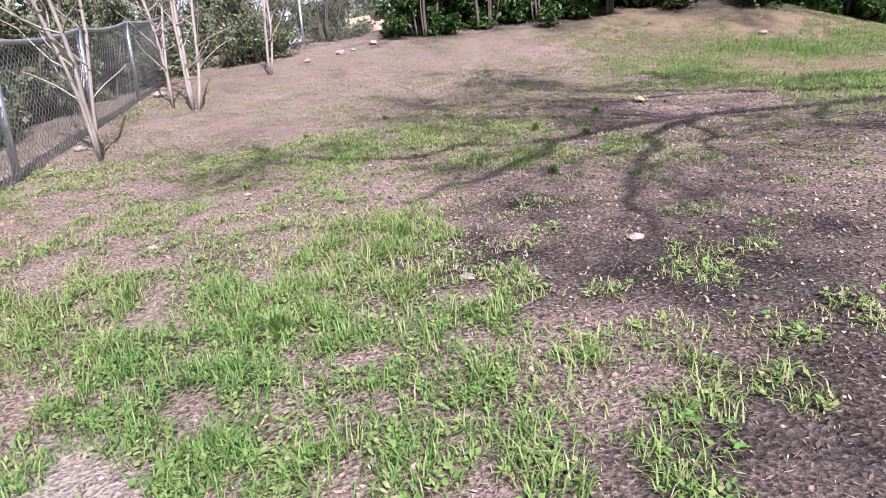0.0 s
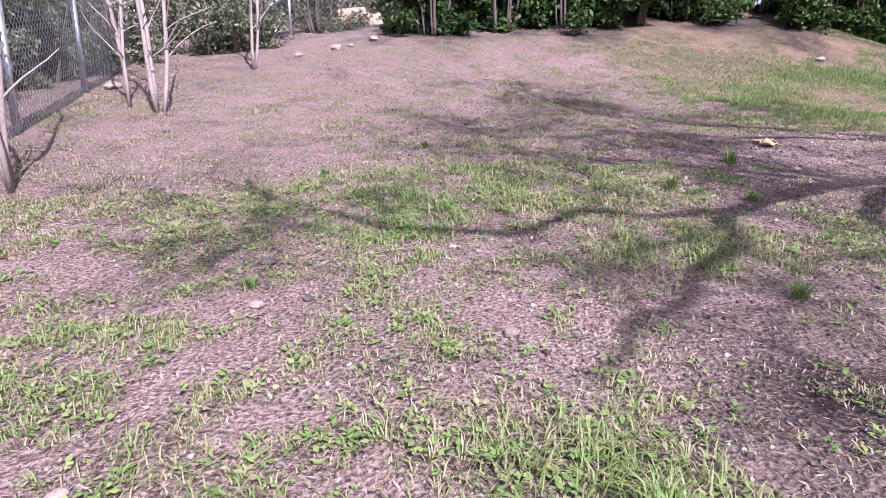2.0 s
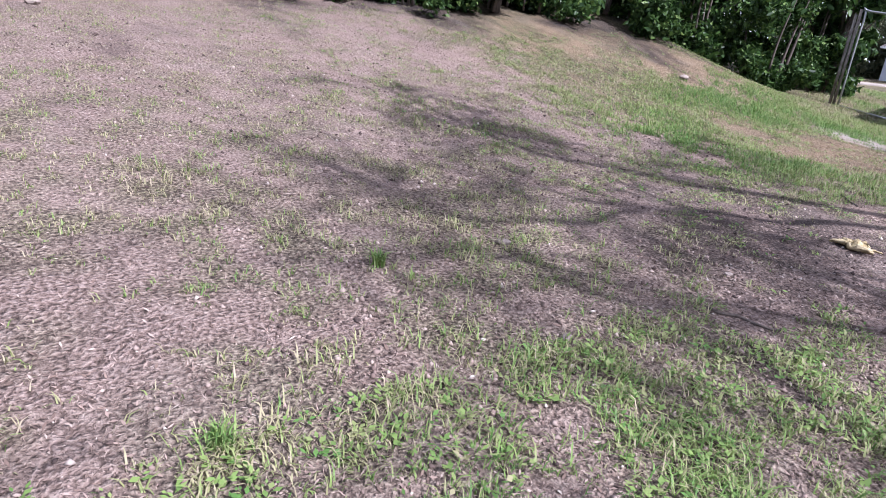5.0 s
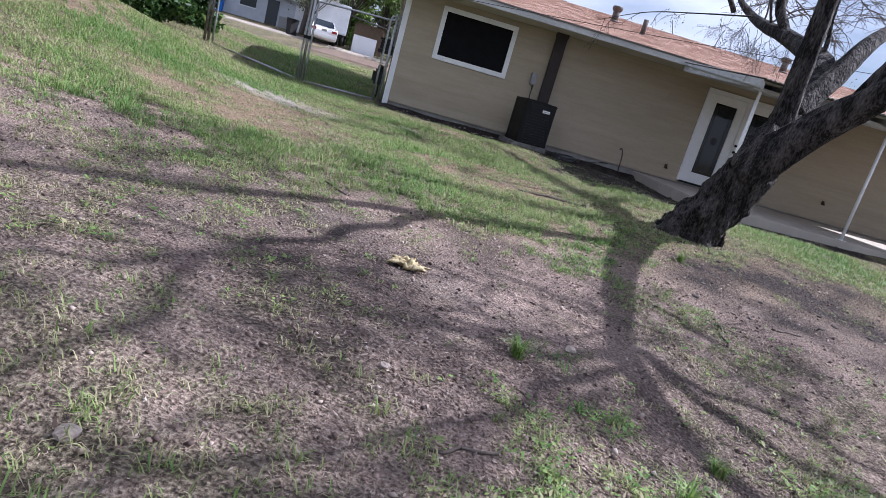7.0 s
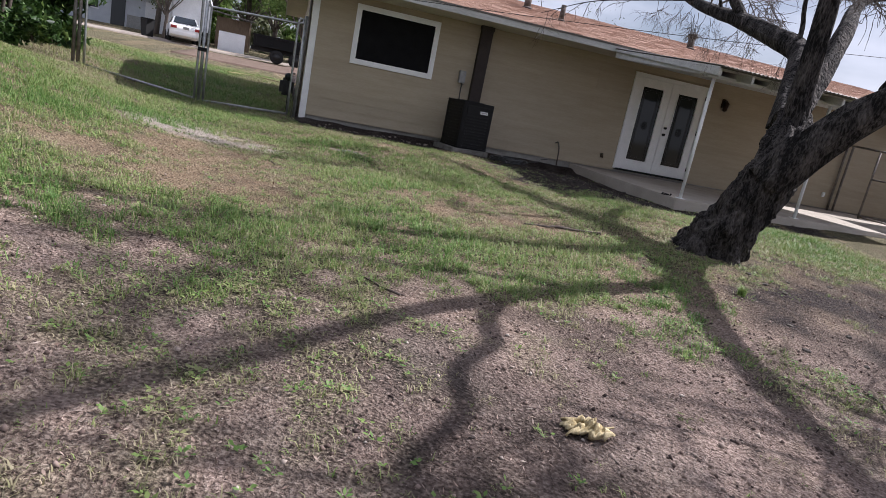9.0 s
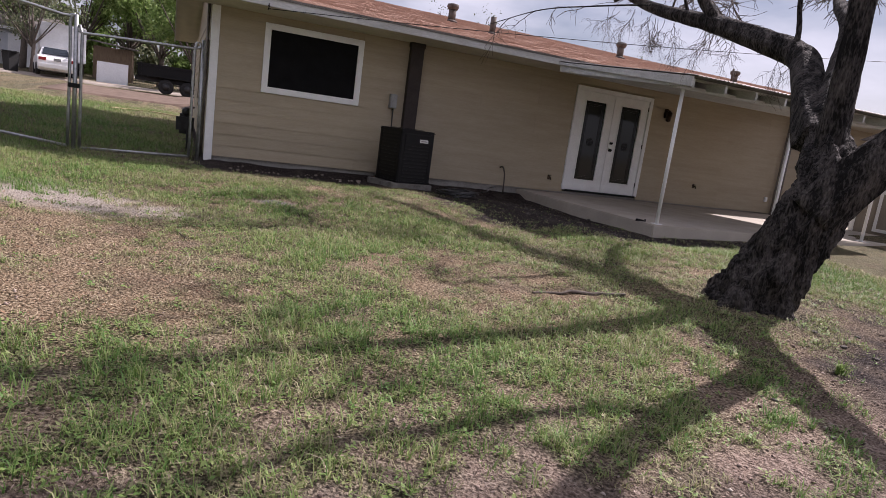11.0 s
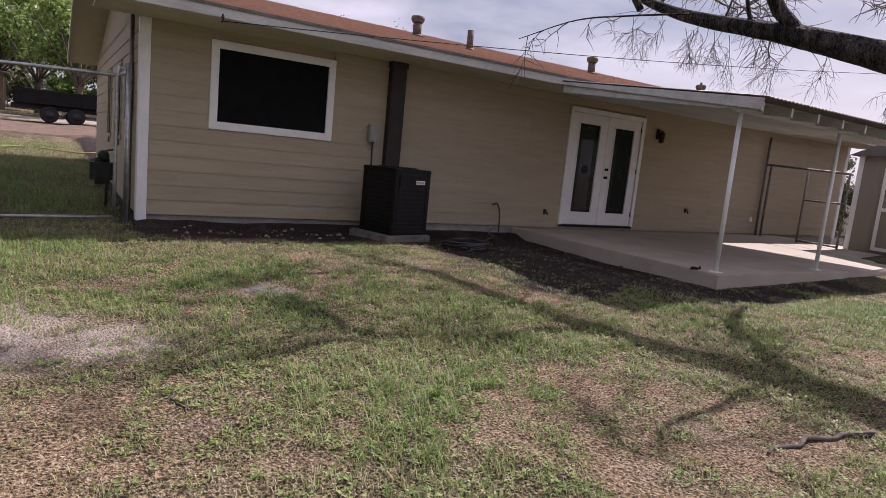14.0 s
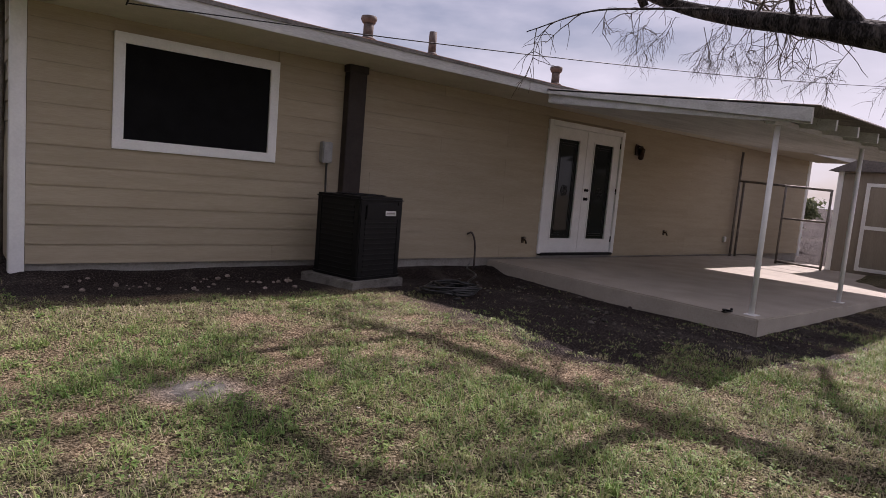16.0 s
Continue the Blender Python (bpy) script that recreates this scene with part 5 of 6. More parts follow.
def far_tree(x, y, h, w, label, seed, mat, leaves=9000, size=0.24):
    r_ = random.Random(seed)
    t_ = thing("tree", label, "tree", x, y, on_land(x, y, 0.1), group="trees along the street")
    join_tubes("trunk", [tube_data(bend([(0, 0, 0), (0.1, 0, 0.3 * h), (0.0, 0.1, 0.6 * h)]), np.linspace(0.05 * w, 0.02 * w, 13), 10, 0.2, seed)], M_twig, t_)
    cl = []
    for k in range(12):
        a = k * 2.4 + r_.uniform(-0.4, 0.4)
        q, zz = r_.uniform(0.3, 0.8) * w, r_.uniform(0.45, 1.0) * h
        e = (q * math.cos(a), q * math.sin(a), zz)
        join_tubes("limb", [tube_data(bend([(0, 0, 0.28 * h), (0.45 * e[0], 0.45 * e[1], 0.3 * h + 0.4 * (zz - 0.3 * h)), e], 4), np.linspace(0.018 * w, 0.006 * w, 9), 6)], M_twig, t_)
        s = r_.uniform(0.28, 0.45) * w
        cl.append((*e, s, s, s * 0.8))
    leaf_cloud("crown", t_, cl, leaves, size, mat, seed)


far_tree(-7.9, 31.5, 5.5, 2.6, "half-bare street tree beside the parked car", 3, M_leafgrey, 3500, 0.16)
far_tree(-6.5, 40.0, 8.0, 4.5, "fresh green leafy street tree", 4, M_leaflight)
far_tree(-1.5, 38.0, 7.0, 4.2, "fresh green leafy street tree", 6, M_leaflight)
far_tree(3.5, 36.0, 6.0, 4.0, "grey-green leafy street tree", 7, M_leafgrey)
far_tree(-14.0, 44.0, 9.0, 5.0, "fresh green leafy street tree", 9, M_leaflight)
far_tree(-5.1, 2.1, 5.0, 2.0, "bright green leafy tree beyond the gate", 10, M_leaflight, 9000, 0.11)
far_tree(-21.0, 40.0, 8.0, 5.0, "grey-green leafy street tree", 12, M_leafgrey)
far_tree(-3.6, 41.0, 7.5, 3.8, "fresh green leafy street tree", 14, M_leaflight, 12000, 0.26)
far_tree(0.4, 31.0, 6.5, 3.6, "fresh green leafy street tree", 15, M_leaflight, 12000, 0.24)
far_tree(-9.5, 38.0, 8.5, 4.4, "grey-green leafy street tree", 16, M_leafgrey, 10000, 0.26)
for k in range(10):
    bush(-30.0 + 4.4 * k, 48.0 + 2.0 * math.sin(k * 1.9), 3.4, 5.5 + 1.2 * math.sin(k * 2.3), "leafy green hedge trees across the street", 140 + k, M_leaflight if k % 2 else M_leafgrey, 5000, 0.42, 3, 0.0)
# bare crowns behind the roof
for k, (x, y) in enumerate([(22.0, 40.0), (30.0, 44.0), (40.0, 42.0)]):
    far_tree(x, y, 9.5, 4.0, "mostly bare tree behind the house", 30 + k, M_leafgrey, 500, 0.16)

# ---- beyond the gate: drive, neighbours, vehicles ----
def strip(name, x0, x1, y0, y1, mat, label, cat, lift=0.012, n=40, kind="structure"):
    xs, ys = np.linspace(x0, x1, n), np.linspace(y0, y1, 30)
    X, Y = np.meshgrid(xs, ys, indexing="ij")
    Z = land(X, Y, False) + lift + 0.05
    for edge in (Z[0], Z[-1], Z[:, 0], Z[:, -1]):
        edge -= 0.5
    ii = np.arange(X.size).reshape(X.shape)
    q = np.stack([ii[:-1, :-1], ii[1:, :-1], ii[1:, 1:], ii[:-1, 1:]], -1).reshape(-1, 4)
    return tagged(bulk(name, np.stack([X.ravel(), Y.ravel(), Z.ravel()], -1), q, mat), label, cat, kind=kind)


M_drive = material("pale_gravel_drive", (0.26, 0.22, 0.185), (0.38, 0.33, 0.28), 3, 0.95, bump=0.4, fine=80)
M_turned = material("turned_brown_soil", (0.09, 0.06, 0.045), (0.20, 0.145, 0.11), 3, 0.95, bump=0.6, fine=50)
strip("driveway", -18.0, 20.0, 26.6, 30.4, M_drive, "pale gravel drive crossing beyond the gate", "driveway")
strip("turned_soil", -5.5, 14.0, 16.0, 24.0, M_turned, "bare turned brown soil along the drive", "soil")


def wheel(x, y, z, r, w, parent, axis="x"):
    d = Vector((1, 0, 0)) if axis == "x" else Vector((0, 1, 0))
    p = Vector((x, y, z))
    ty = join_tubes("tyre", [tube_data([p - d * w / 2, p - d * w * 0.4, p + d * w * 0.4, p + d * w / 2], [r * 0.86, r, r, r * 0.86], 20)], M_tyre, parent)
    join_tubes("rim", [tube_data([p - d * w * 0.53, p + d * w * 0.53], r * 0.5, 14)], M_meter, ty)
    return ty


def profile_body(name, prof, w0, w1, mat, parent):
    """A car shell from a side outline (y, z, half width)."""
    v = [(-q[2], q[0], q[1]) for q in prof] + [(q[2], q[0], q[1]) for q in prof]
    n = len(prof)
    f = [tuple(range(n))[::-1], tuple(range(n, 2 * n))] + [(k, (k + 1) % n, n + (k + 1) % n, n + k) for k in range(n)]
    ob = mesh_object(name, v, f, mat, parent)
    bv = ob.modifiers.new("round", "BEVEL")
    bv.width, bv.segments, bv.limit_method = 0.05, 3, "ANGLE"
    return ob


car = thing("parked_car", "white sedan parked on the drive, seen from behind", "car", -6.45, 29.0, on_land(-6.45, 29.0) + 0.06, 12)
profile_body("body", [(-2.3, 0.42, 0.84), (-2.32, 0.75, 0.86), (-2.2, 0.95, 0.86), (-1.3, 1.0, 0.86), (1.0, 0.98, 0.86), (2.2, 0.80, 0.84), (2.3, 0.45, 0.82), (2.2, 0.25, 0.82), (-2.2, 0.25, 0.82)], 0, 0, M_carwhite, car)
profile_body("cabin", [(-1.75, 0.98, 0.76), (-0.95, 1.40, 0.60), (0.35, 1.42, 0.60), (1.15, 0.98, 0.74)], 0, 0, M_carwhite, car)
rw = [(-0.62, -1.66, 1.04), (0.62, -1.66, 1.04), (0.52, -1.02, 1.38), (-0.52, -1.02, 1.38)]
mesh_object("rear_window", [(x, y - 0.05, z + 0.02) for x, y, z in rw] + [(x, y, z) for x, y, z in rw], [(3, 2, 1, 0), (4, 5, 6, 7), (0, 1, 5, 4), (1, 2, 6, 5), (2, 3, 7, 6), (3, 0, 4, 7)], M_carglass, car)
for s in (-1, 1):
    part("tail_lamp", box(min(s * 0.48, s * 0.8), max(s * 0.48, s * 0.8), -2.36, -2.28, 0.72, 0.86, 0.01), M_lampred, car)
    sw = [(s * 0.735, -0.9, 1.03), (s * 0.735, 0.75, 1.03), (s * 0.63, 0.3, 1.35), (s * 0.63, -0.75, 1.35)]
    mesh_object("side_window", [(x + s * 0.01, y, z) for x, y, z in sw] + [(x - s * 0.03, y, z) for x, y, z in sw], [(0, 1, 2, 3), (4, 7, 6, 5), (0, 4, 5, 1), (1, 5, 6, 2), (2, 6, 7, 3), (3, 7, 4, 0)], M_carglass, car)
    for y in (-1.35, 1.4):
        wheel(s * 0.78, y, 0.31, 0.31, 0.2, car)
part("bumper", box(-0.84, 0.84, -2.42, -2.3, 0.35, 0.58, 0.03), M_carwhite, car)
part("number_plate", box(-0.16, 0.16, -2.37, -2.325, 0.72, 0.86, 0.004), M_greybox, car)

truck = thing("box_truck", "white box truck body parked beyond the sedan", "truck", -7.0, 34.6, on_land(-7.0, 34.6) + 0.05, 12)
part("cargo_box", box(-1.15, 1.15, -2.6, 2.6, 0.75, 2.75, 0.04), M_boxwhite, truck)
part("rear_frame", box(-1.12, 1.12, -2.64, -2.605, 0.8, 2.7, 0.01), M_boxwhite, truck)
part("chassis", box(-0.9, 0.9, -2.5, 3.4, 0.45, 0.75, 0.02), M_black, truck)
part("cab", box(-1.0, 1.0, 2.7, 4.3, 0.6, 2.0, 0.12), M_carwhite, truck)
for s in (-1, 1):
    for y in (-1.6, 3.2):
        wheel(s * 0.95, y, 0.4, 0.4, 0.25, truck)

trailer = thing("dump_trailer", "black twin-axle dump trailer on the drive", "trailer", -1.2, 25.0, on_land(-1.2, 25.0) + 0.06)
part("tub", box(-1.0, 4.2, -1.0, 1.0, 0.75, 1.35, 0.03), M_black, trailer)
part("rim_rail", box(-1.06, 4.26, -1.06, -0.98, 1.28, 1.38, 0.01), M_black, trailer)
for k in range(7):
    part("side_rib", box(-0.9 + k * 0.8, -0.84 + k * 0.8, -1.06, -1.002, 0.75, 1.28), M_black, trailer)
part("frame_rail", box(-1.1, 4.4, -0.8, 0.8, 0.55, 0.75, 0.02), M_grille, trailer)
part("fender", box(-0.25, 2.0, -1.25, -0.95, 0.78, 0.83, 0.02), M_grille, trailer)
for x in (0.3, 1.3):
    wheel(x, -1.1, 0.36, 0.36, 0.22, trailer, "y")
    wheel(x, 1.1, 0.36, 0.36, 0.22, trailer, "y")

bin_ = thing("wheelie_bin", "dark plastic wheeled rubbish bin by the drive", "rubbish bin", -8.25, 28.3, on_land(-8.25, 28.3) + 0.05)
v, f = tube_data([(0, 0, 0.05), (0, 0, 0.95)], [0.30, 0.40], 4)
mesh_object("bin_body", v, f, M_tyre, bin_)
part("lid", box(-0.34, 0.34, -0.36, 0.34, 0.955, 1.02, 0.02), M_tyre, bin_)
for s in (-0.25, 0.25):
    join_tubes("bin_wheel", [tube_data([(s - 0.03, 0.24, 0.1), (s + 0.03, 0.24, 0.1)], 0.1, 12)], M_tyre, bin_)

house2 = thing("neighbour_house", "pale blue-grey low house with a dark door", "house", -13.5, 41.0, on_land(-13.5, 41.0))
part("wall", box(-4.8, 5.0, 0.0, 6.0, -0.3, 2.5), M_stucco, house2)
rf = [(-5.2, -0.5, 2.45), (5.4, -0.5, 2.45), (-5.2, 6.5, 2.45), (5.4, 6.5, 2.45), (-5.2, 3.0, 3.7), (5.4, 3.0, 3.7)]
mesh_object("roof", rf, [(0, 1, 5, 4), (2, 4, 5, 3), (0, 4, 2), (1, 3, 5), (0, 2, 3, 1)], M_darkroof, house2)
part("eave_board", box(-5.2, 5.4, -0.56, -0.51, 2.3, 2.47), M_boxwhite, house2)
part("door", box(0.3, 1.25, -0.06, -0.005, -0.1, 2.0, 0.01), M_carglass, house2, "dark front door")
wn_ = part("window", box(-1.9, -0.6, -0.05, -0.005, 0.95, 1.75, 0.01), M_carglass, house2)
part("frame", box(-1.98, -0.52, -0.07, -0.0505, 0.87, 0.945), M_boxwhite, wn_)
part("frame", box(-1.98, -0.52, -0.07, -0.0505, 1.755, 1.83), M_boxwhite, wn_)
part("garage_door", box(2.6, 4.8, -0.06, -0.005, -0.1, 2.05, 0.01), M_boxwhite, house2)
part("lower_band", box(1.4, 2.5, -0.05, -0.004, -0.2, 0.9, 0.01), M_greybox, house2)
tagged(part("blue_tarp", box(-17.0, -16.5, 40.2, 40.6, on_land(-16.8, 40.4) - 0.1, on_land(-16.8, 40.4) + 1.8, 0.08), M_blue), "bright blue tarpaulin bundle beside the house", "tarpaulin")

hut = thing("brown_shed", "brown board shed with a low roof across the drive", "shed", -4.4, 37.5, on_land(-4.4, 37.5))
part("hut_body", box(-1.1, 1.2, 0.0, 2.4, -0.2, 2.1), M_brownwood, hut)
mesh_object("hut_roof", [(-1.5, -0.5, 2.35), (1.5, -0.5, 2.1), (1.5, 2.8, 2.3), (-1.5, 2.8, 2.55), (-1.5, -0.5, 2.42), (1.5, -0.5, 2.17), (1.5, 2.8, 2.37), (-1.5, 2.8, 2.62)], [(3, 2, 1, 0), (4, 5, 6, 7), (0, 1, 5, 4), (1, 2, 6, 5), (2, 3, 7, 6), (3, 0, 4, 7)], M_darkroof, hut)
for k in range(5):
    part("picket", box(0.5 + k * 0.16, 0.58 + k * 0.16, -0.6, -0.56, -0.1, 1.3), M_brownwood, hut)
panel = tagged(part("white_panel", box(-4.6, -3.0, 30.6, 30.68, on_land(-3.8, 30.6) + 0.02, on_land(-3.8, 30.6) + 1.2, 0.01), M_boxwhite), "plain white sheet panel standing by the drive", "panel")

# pink-brown cut bank and wall seen beyond the far fence
bank = strip("dirt_bank", -16.0, -10.6, -14.5, -8.5, M_copper, "bare pinkish dirt bank beyond the fence", "bank", 0.35, 20)

# ---- loose things in the yard ----
def rubble(name, x, y, s, mat, label, cat, seed, flat=0.55, group="", sink=0.25):
    r_ = random.Random(seed)
    b = bmesh.new()
    bmesh.ops.create_icosphere(b, subdivisions=2, radius=1.0)
    o = Vector((r_.uniform(0, 90), r_.uniform(0, 90), r_.uniform(0, 90)))
    for v in b.verts:
        k = 1 + 0.35 * noise.noise(v.co * 1.3 + o) + 0.15 * noise.noise(v.co * 3.3 + o)
        v.co = Vector((v.co.x * k * s, v.co.y * k * s * 0.8, v.co.z * k * s * flat))
    ob = part(name, b, mat)
    ob.matrix_world = pose(x, y, on_land(x, y) + s * flat * (1 - 2 * sink), 0, 0, r_.uniform(0, 360))
    return tagged(ob, label, cat, group)


for k, (x, y, s) in enumerate([(5.08, -14.02, 0.05), (4.98, -13.2, 0.055), (2.6, -14.15, 0.035), (0.14, -12.95, 0.05), (1.83, -11.45, 0.05), (2.95, -15.05, 0.045), (3.5, -14.2, 0.04), (-4.1, -5.4, 0.13), (0.9, -12.2, 0.035), (2.2, -12.4, 0.03), (3.9, -15.5, 0.04), (1.0, -13.4, 0.035), (-0.5, -12.3, 0.03)]):
    rubble("stone", x, y, s * 0.72, M_stone, "pale stone lying on the dirt", "stone", 200 + k, 0.5, "stones in the yard")
for k, (x, y, s) in enumerate([(-3.75, -16.85, 0.17), (-6.5, -13.7, 0.17), (-6.8, -13.4, 0.11), (0.3, -16.9, 0.10), (-7.2, -12.9, 0.18), (-5.9, -14.4, 0.13)]):
    rubble("rock", x, y, s * 0.65, M_stone, "pale weathered limestone rock at the yard edge", "rock", 230 + k, 0.55, "rocks at the fence")
for k in range(210):
    x, y = TR.uniform(4.3, 5.92), TR.uniform(-4.6, -0.4)
    if k % 3 == 0:
        x, y = TR.uniform(5.0, 9.0), TR.uniform(-4.6, -4.12)
    if k % 5 == 0:
        x, y = TR.uniform(0.3, 2.6), TR.uniform(-0.9, -0.25)
    rubble("clod", x, y, TR.uniform(0.009, 0.034), M_darkstone if k % 5 else M_stone, "broken clod of soil and rubble by the slab", "rubble", 300 + k, 0.6, "rubble beside the slab")

# old concrete collar flush with the lawn
cap = thing("concrete_collar", "rough grey concrete pipe collar set flush in the lawn", "concrete", 0.69, -3.22, on_land(0.69, -3.22) - 0.004)
rough_disc = bmesh.new()
rings_ = ((0.0, -0.015), (0.04, -0.012), (0.05, 0.012), (0.105, 0.018), (0.15, 0.006), (0.18, -0.03))
grid_ = []
for q, (r_, z_) in enumerate(rings_):
    row_ = []
    for k in range(22):
        a_ = 2 * math.pi * k / 22
        w_ = 1 + (0.16 * noise.noise(Vector((math.cos(a_) * 1.7, math.sin(a_) * 1.7, 4.0 + q * 0.3))) if q > 2 else 0)
        row_.append(rough_disc.verts.new((r_ * w_ * math.cos(a_) * 1.15, r_ * w_ * math.sin(a_), z_ + 0.012 * noise.noise(Vector((r_ * 30, a_ * 3, 1))))))
    grid_.append(row_)
for q in range(1, len(grid_)):
    for k in range(22):
        j = (k + 1) % 22
        rough_disc.faces.new((grid_[q - 1][k], grid_[q][k], grid_[q][j], grid_[q - 1][j]) if q > 1 else (grid_[1][k], grid_[1][j], grid_[0][0]))
bmesh.ops.delete(rough_disc, geom=[v for v in rough_disc.verts if not v.link_faces], context="VERTS")
part("collar_rim", rough_disc, M_collar, cap, smooth=True)

# sticks, bark pieces and tall tufts
def stick(x, y, length, r, turn, label, mat=M_twig):
    a = radians(turn)
    line_ = [(x + length * (k / 6 - 0.5) * math.cos(a) + 0.02 * math.sin(k * 1.7), y + length * (k / 6 - 0.5) * math.sin(a) + 0.012 * math.cos(k * 2.1)) for k in range(7)]
    ob = tube("stick", [(p, q, on_land(p, q) + r * 0.8) for p, q in line_], np.linspace(r, r * 0.6, 7), mat, None, 7, 0.25, x)
    return tagged(ob, label, "stick", "sticks in the yard")


stick(2.66, -14.2, 0.13, 0.006, 170, "short pale dry stick on the dirt", M_pale)
stick(2.3, -13.6, 0.25, 0.006, 60, "thin brown twig lying on the dirt")
stick(1.2, -12.6, 0.3, 0.007, 20, "thin brown twig lying on the dirt")
stick(0.3, -9.4, 0.35, 0.008, 130, "thin brown twig lying on the lawn")
stick(3.2, -10.4, 0.4, 0.009, 75, "thin brown twig lying in the mulch")
stick(4.0, -9.9, 0.3, 0.008, 10, "thin brown twig lying in the mulch")
stick(-0.4, -5.4, 0.3, 0.006, 100, "thin brown twig lying on the lawn")
rubble("bark_piece", 2.52, -15.0, 0.04, M_darkstone, "small dark piece of bark on the dirt", "bark", 411, 0.4)
rubble("bark_piece", 2.95, -14.85, 0.03, M_darkstone, "small dark piece of bark on the dirt", "bark", 412, 0.4)
for k in range(16):
    rubble("bark_piece", TR.uniform(2.6, 5.4), TR.uniform(-10.6, -7.9), TR.uniform(0.015, 0.035), M_darkstone, "small dark piece of bark in the mulch", "bark", 420 + k, 0.35, "bark pieces under the tree")


def tall_tuft(x, y, n, h, seed):
    g_ = np.random.default_rng(seed)
    a, l = g_.uniform(0, 2 * np.pi, n), g_.uniform(0.3, 1.1, n)
    hh, ww = g_.uniform(0.5, 1.0, n) * h, g_.uniform(0.002, 0.004, n)
    f0 = np.stack([g_.normal(0, 0.015, n), g_.normal(0, 0.015, n), np.zeros(n)], -1)
    sd = np.stack([-np.sin(a), np.cos(a), 0 * a], -1) * ww[:, None]
    md = f0 + np.stack([np.cos(a) * hh * l * 0.35, np.sin(a) * hh * l * 0.35, hh * 0.65], -1)
    tp = f0 + np.stack([np.cos(a) * hh * l, np.sin(a) * hh * l, hh * (1 - 0.35 * l)], -1)
    v = np.stack([f0 - sd, f0 + sd, md + sd * 0.7, md - sd * 0.7, tp], 1).reshape(-1, 3)
    b = np.arange(n)[:, None] * 5
    f = np.concatenate([b + [0, 1, 2], b + [0, 2, 3], b + [3, 2, 4]], 1).reshape(-1, 3)
    ob = bulk("grass_tuft", v, f, M_blade, "dryness", np.repeat(np.clip(g_.normal(0.25, 0.15, n), 0, 1), 5))
    ob.matrix_world = pose(x, y, on_land(x, y) - 0.005)
    return tagged(ob, "tall spiky green grass tuft on bare dirt", "grass tuft", "tall tufts in the yard")


for k, (x, y, h) in enumerate([(1.5, -11.73, 0.15), (2.0, -12.55, 0.16), (2.3, -12.2, 0.1), (2.75, -15.08, 0.07), (0.9, -5.8, 0.12), (3.6, -8.6, 0.14), (4.4, -14.2, 0.15), (3.5, -13.0, 0.1), (0.2, -13.7, 0.1), (1.0, -14.6, 0.1), (5.2, -14.8, 0.13), (1.9, -5.3, 0.1)]):
    tall_tuft(x, y, 80, h, 500 + k)

far_hose = thing("garden_hose", "pale yellow garden hose lying beyond the gate", "hose")
join_tubes("hose_line", [tube_data(bend([(-2.2 + 0.5 * k, 10.0 + 0.5 * math.sin(k * 1.1), on_land(-2.2 + 0.5 * k, 10.0) + 0.05) for k in range(6)], 5), 0.022, 6)], M_cloth, far_hose)

# crumpled cloth
g = 26
cvs = []
for i in range(g):
    for j in range(g):
        u, v = i / (g - 1) - 0.5, j / (g - 1) - 0.5
        p = Vector((u * 0.19, v * 0.10, 0))
        w = 0.020 + 0.045 * noise.noise(Vector((u * 5, v * 6, 3))) + 0.03 * abs(noise.noise(Vector((u * 10, v * 12, 8))))
        w *= max(0.15, 1 - (abs(u) * 1.6) ** 3)
        edge = 0.06 * noise.noise(Vector((u * 5, v * 5, 5)))
        cvs.append((p.x + edge, p.y * (1 - 0.35 * u) + edge * 0.7, max(0.004, w)))
cfs = [(i * g + j, (i + 1) * g + j, (i + 1) * g + j + 1, i * g + j + 1) for i in range(g - 1) for j in range(g - 1)]
cloth = mesh_object("crumpled_cloth", cvs, cfs, M_cloth, None, True)
cloth.matrix_world = pose(0.94, -10.92, on_land(0.94, -10.92) + 0.008, 0, 0, -12)
so = cloth.modifiers.new("thickness", "SOLIDIFY")
so.thickness = 0.006
tagged(cloth, "crumpled yellowed cloth rag lying on bare dirt", "rag")

# ---- grass and litter ----
def scatter(n, x0, x1, y0, y1):
    return RNG.uniform(x0, x1, n), RNG.uniform(y0, y1, n)


def keep_clear(x, y):
    ok = ~((x > 5.9) & (y > -4.1)) & ~((x > -0.02) & (y > -0.05)) & ~((np.abs(x - 3.14) < 0.6) & (np.abs(y + 0.81) < 0.6))
    return ok & (np.hypot(x - 4.25, y + 7.3) > 0.45)


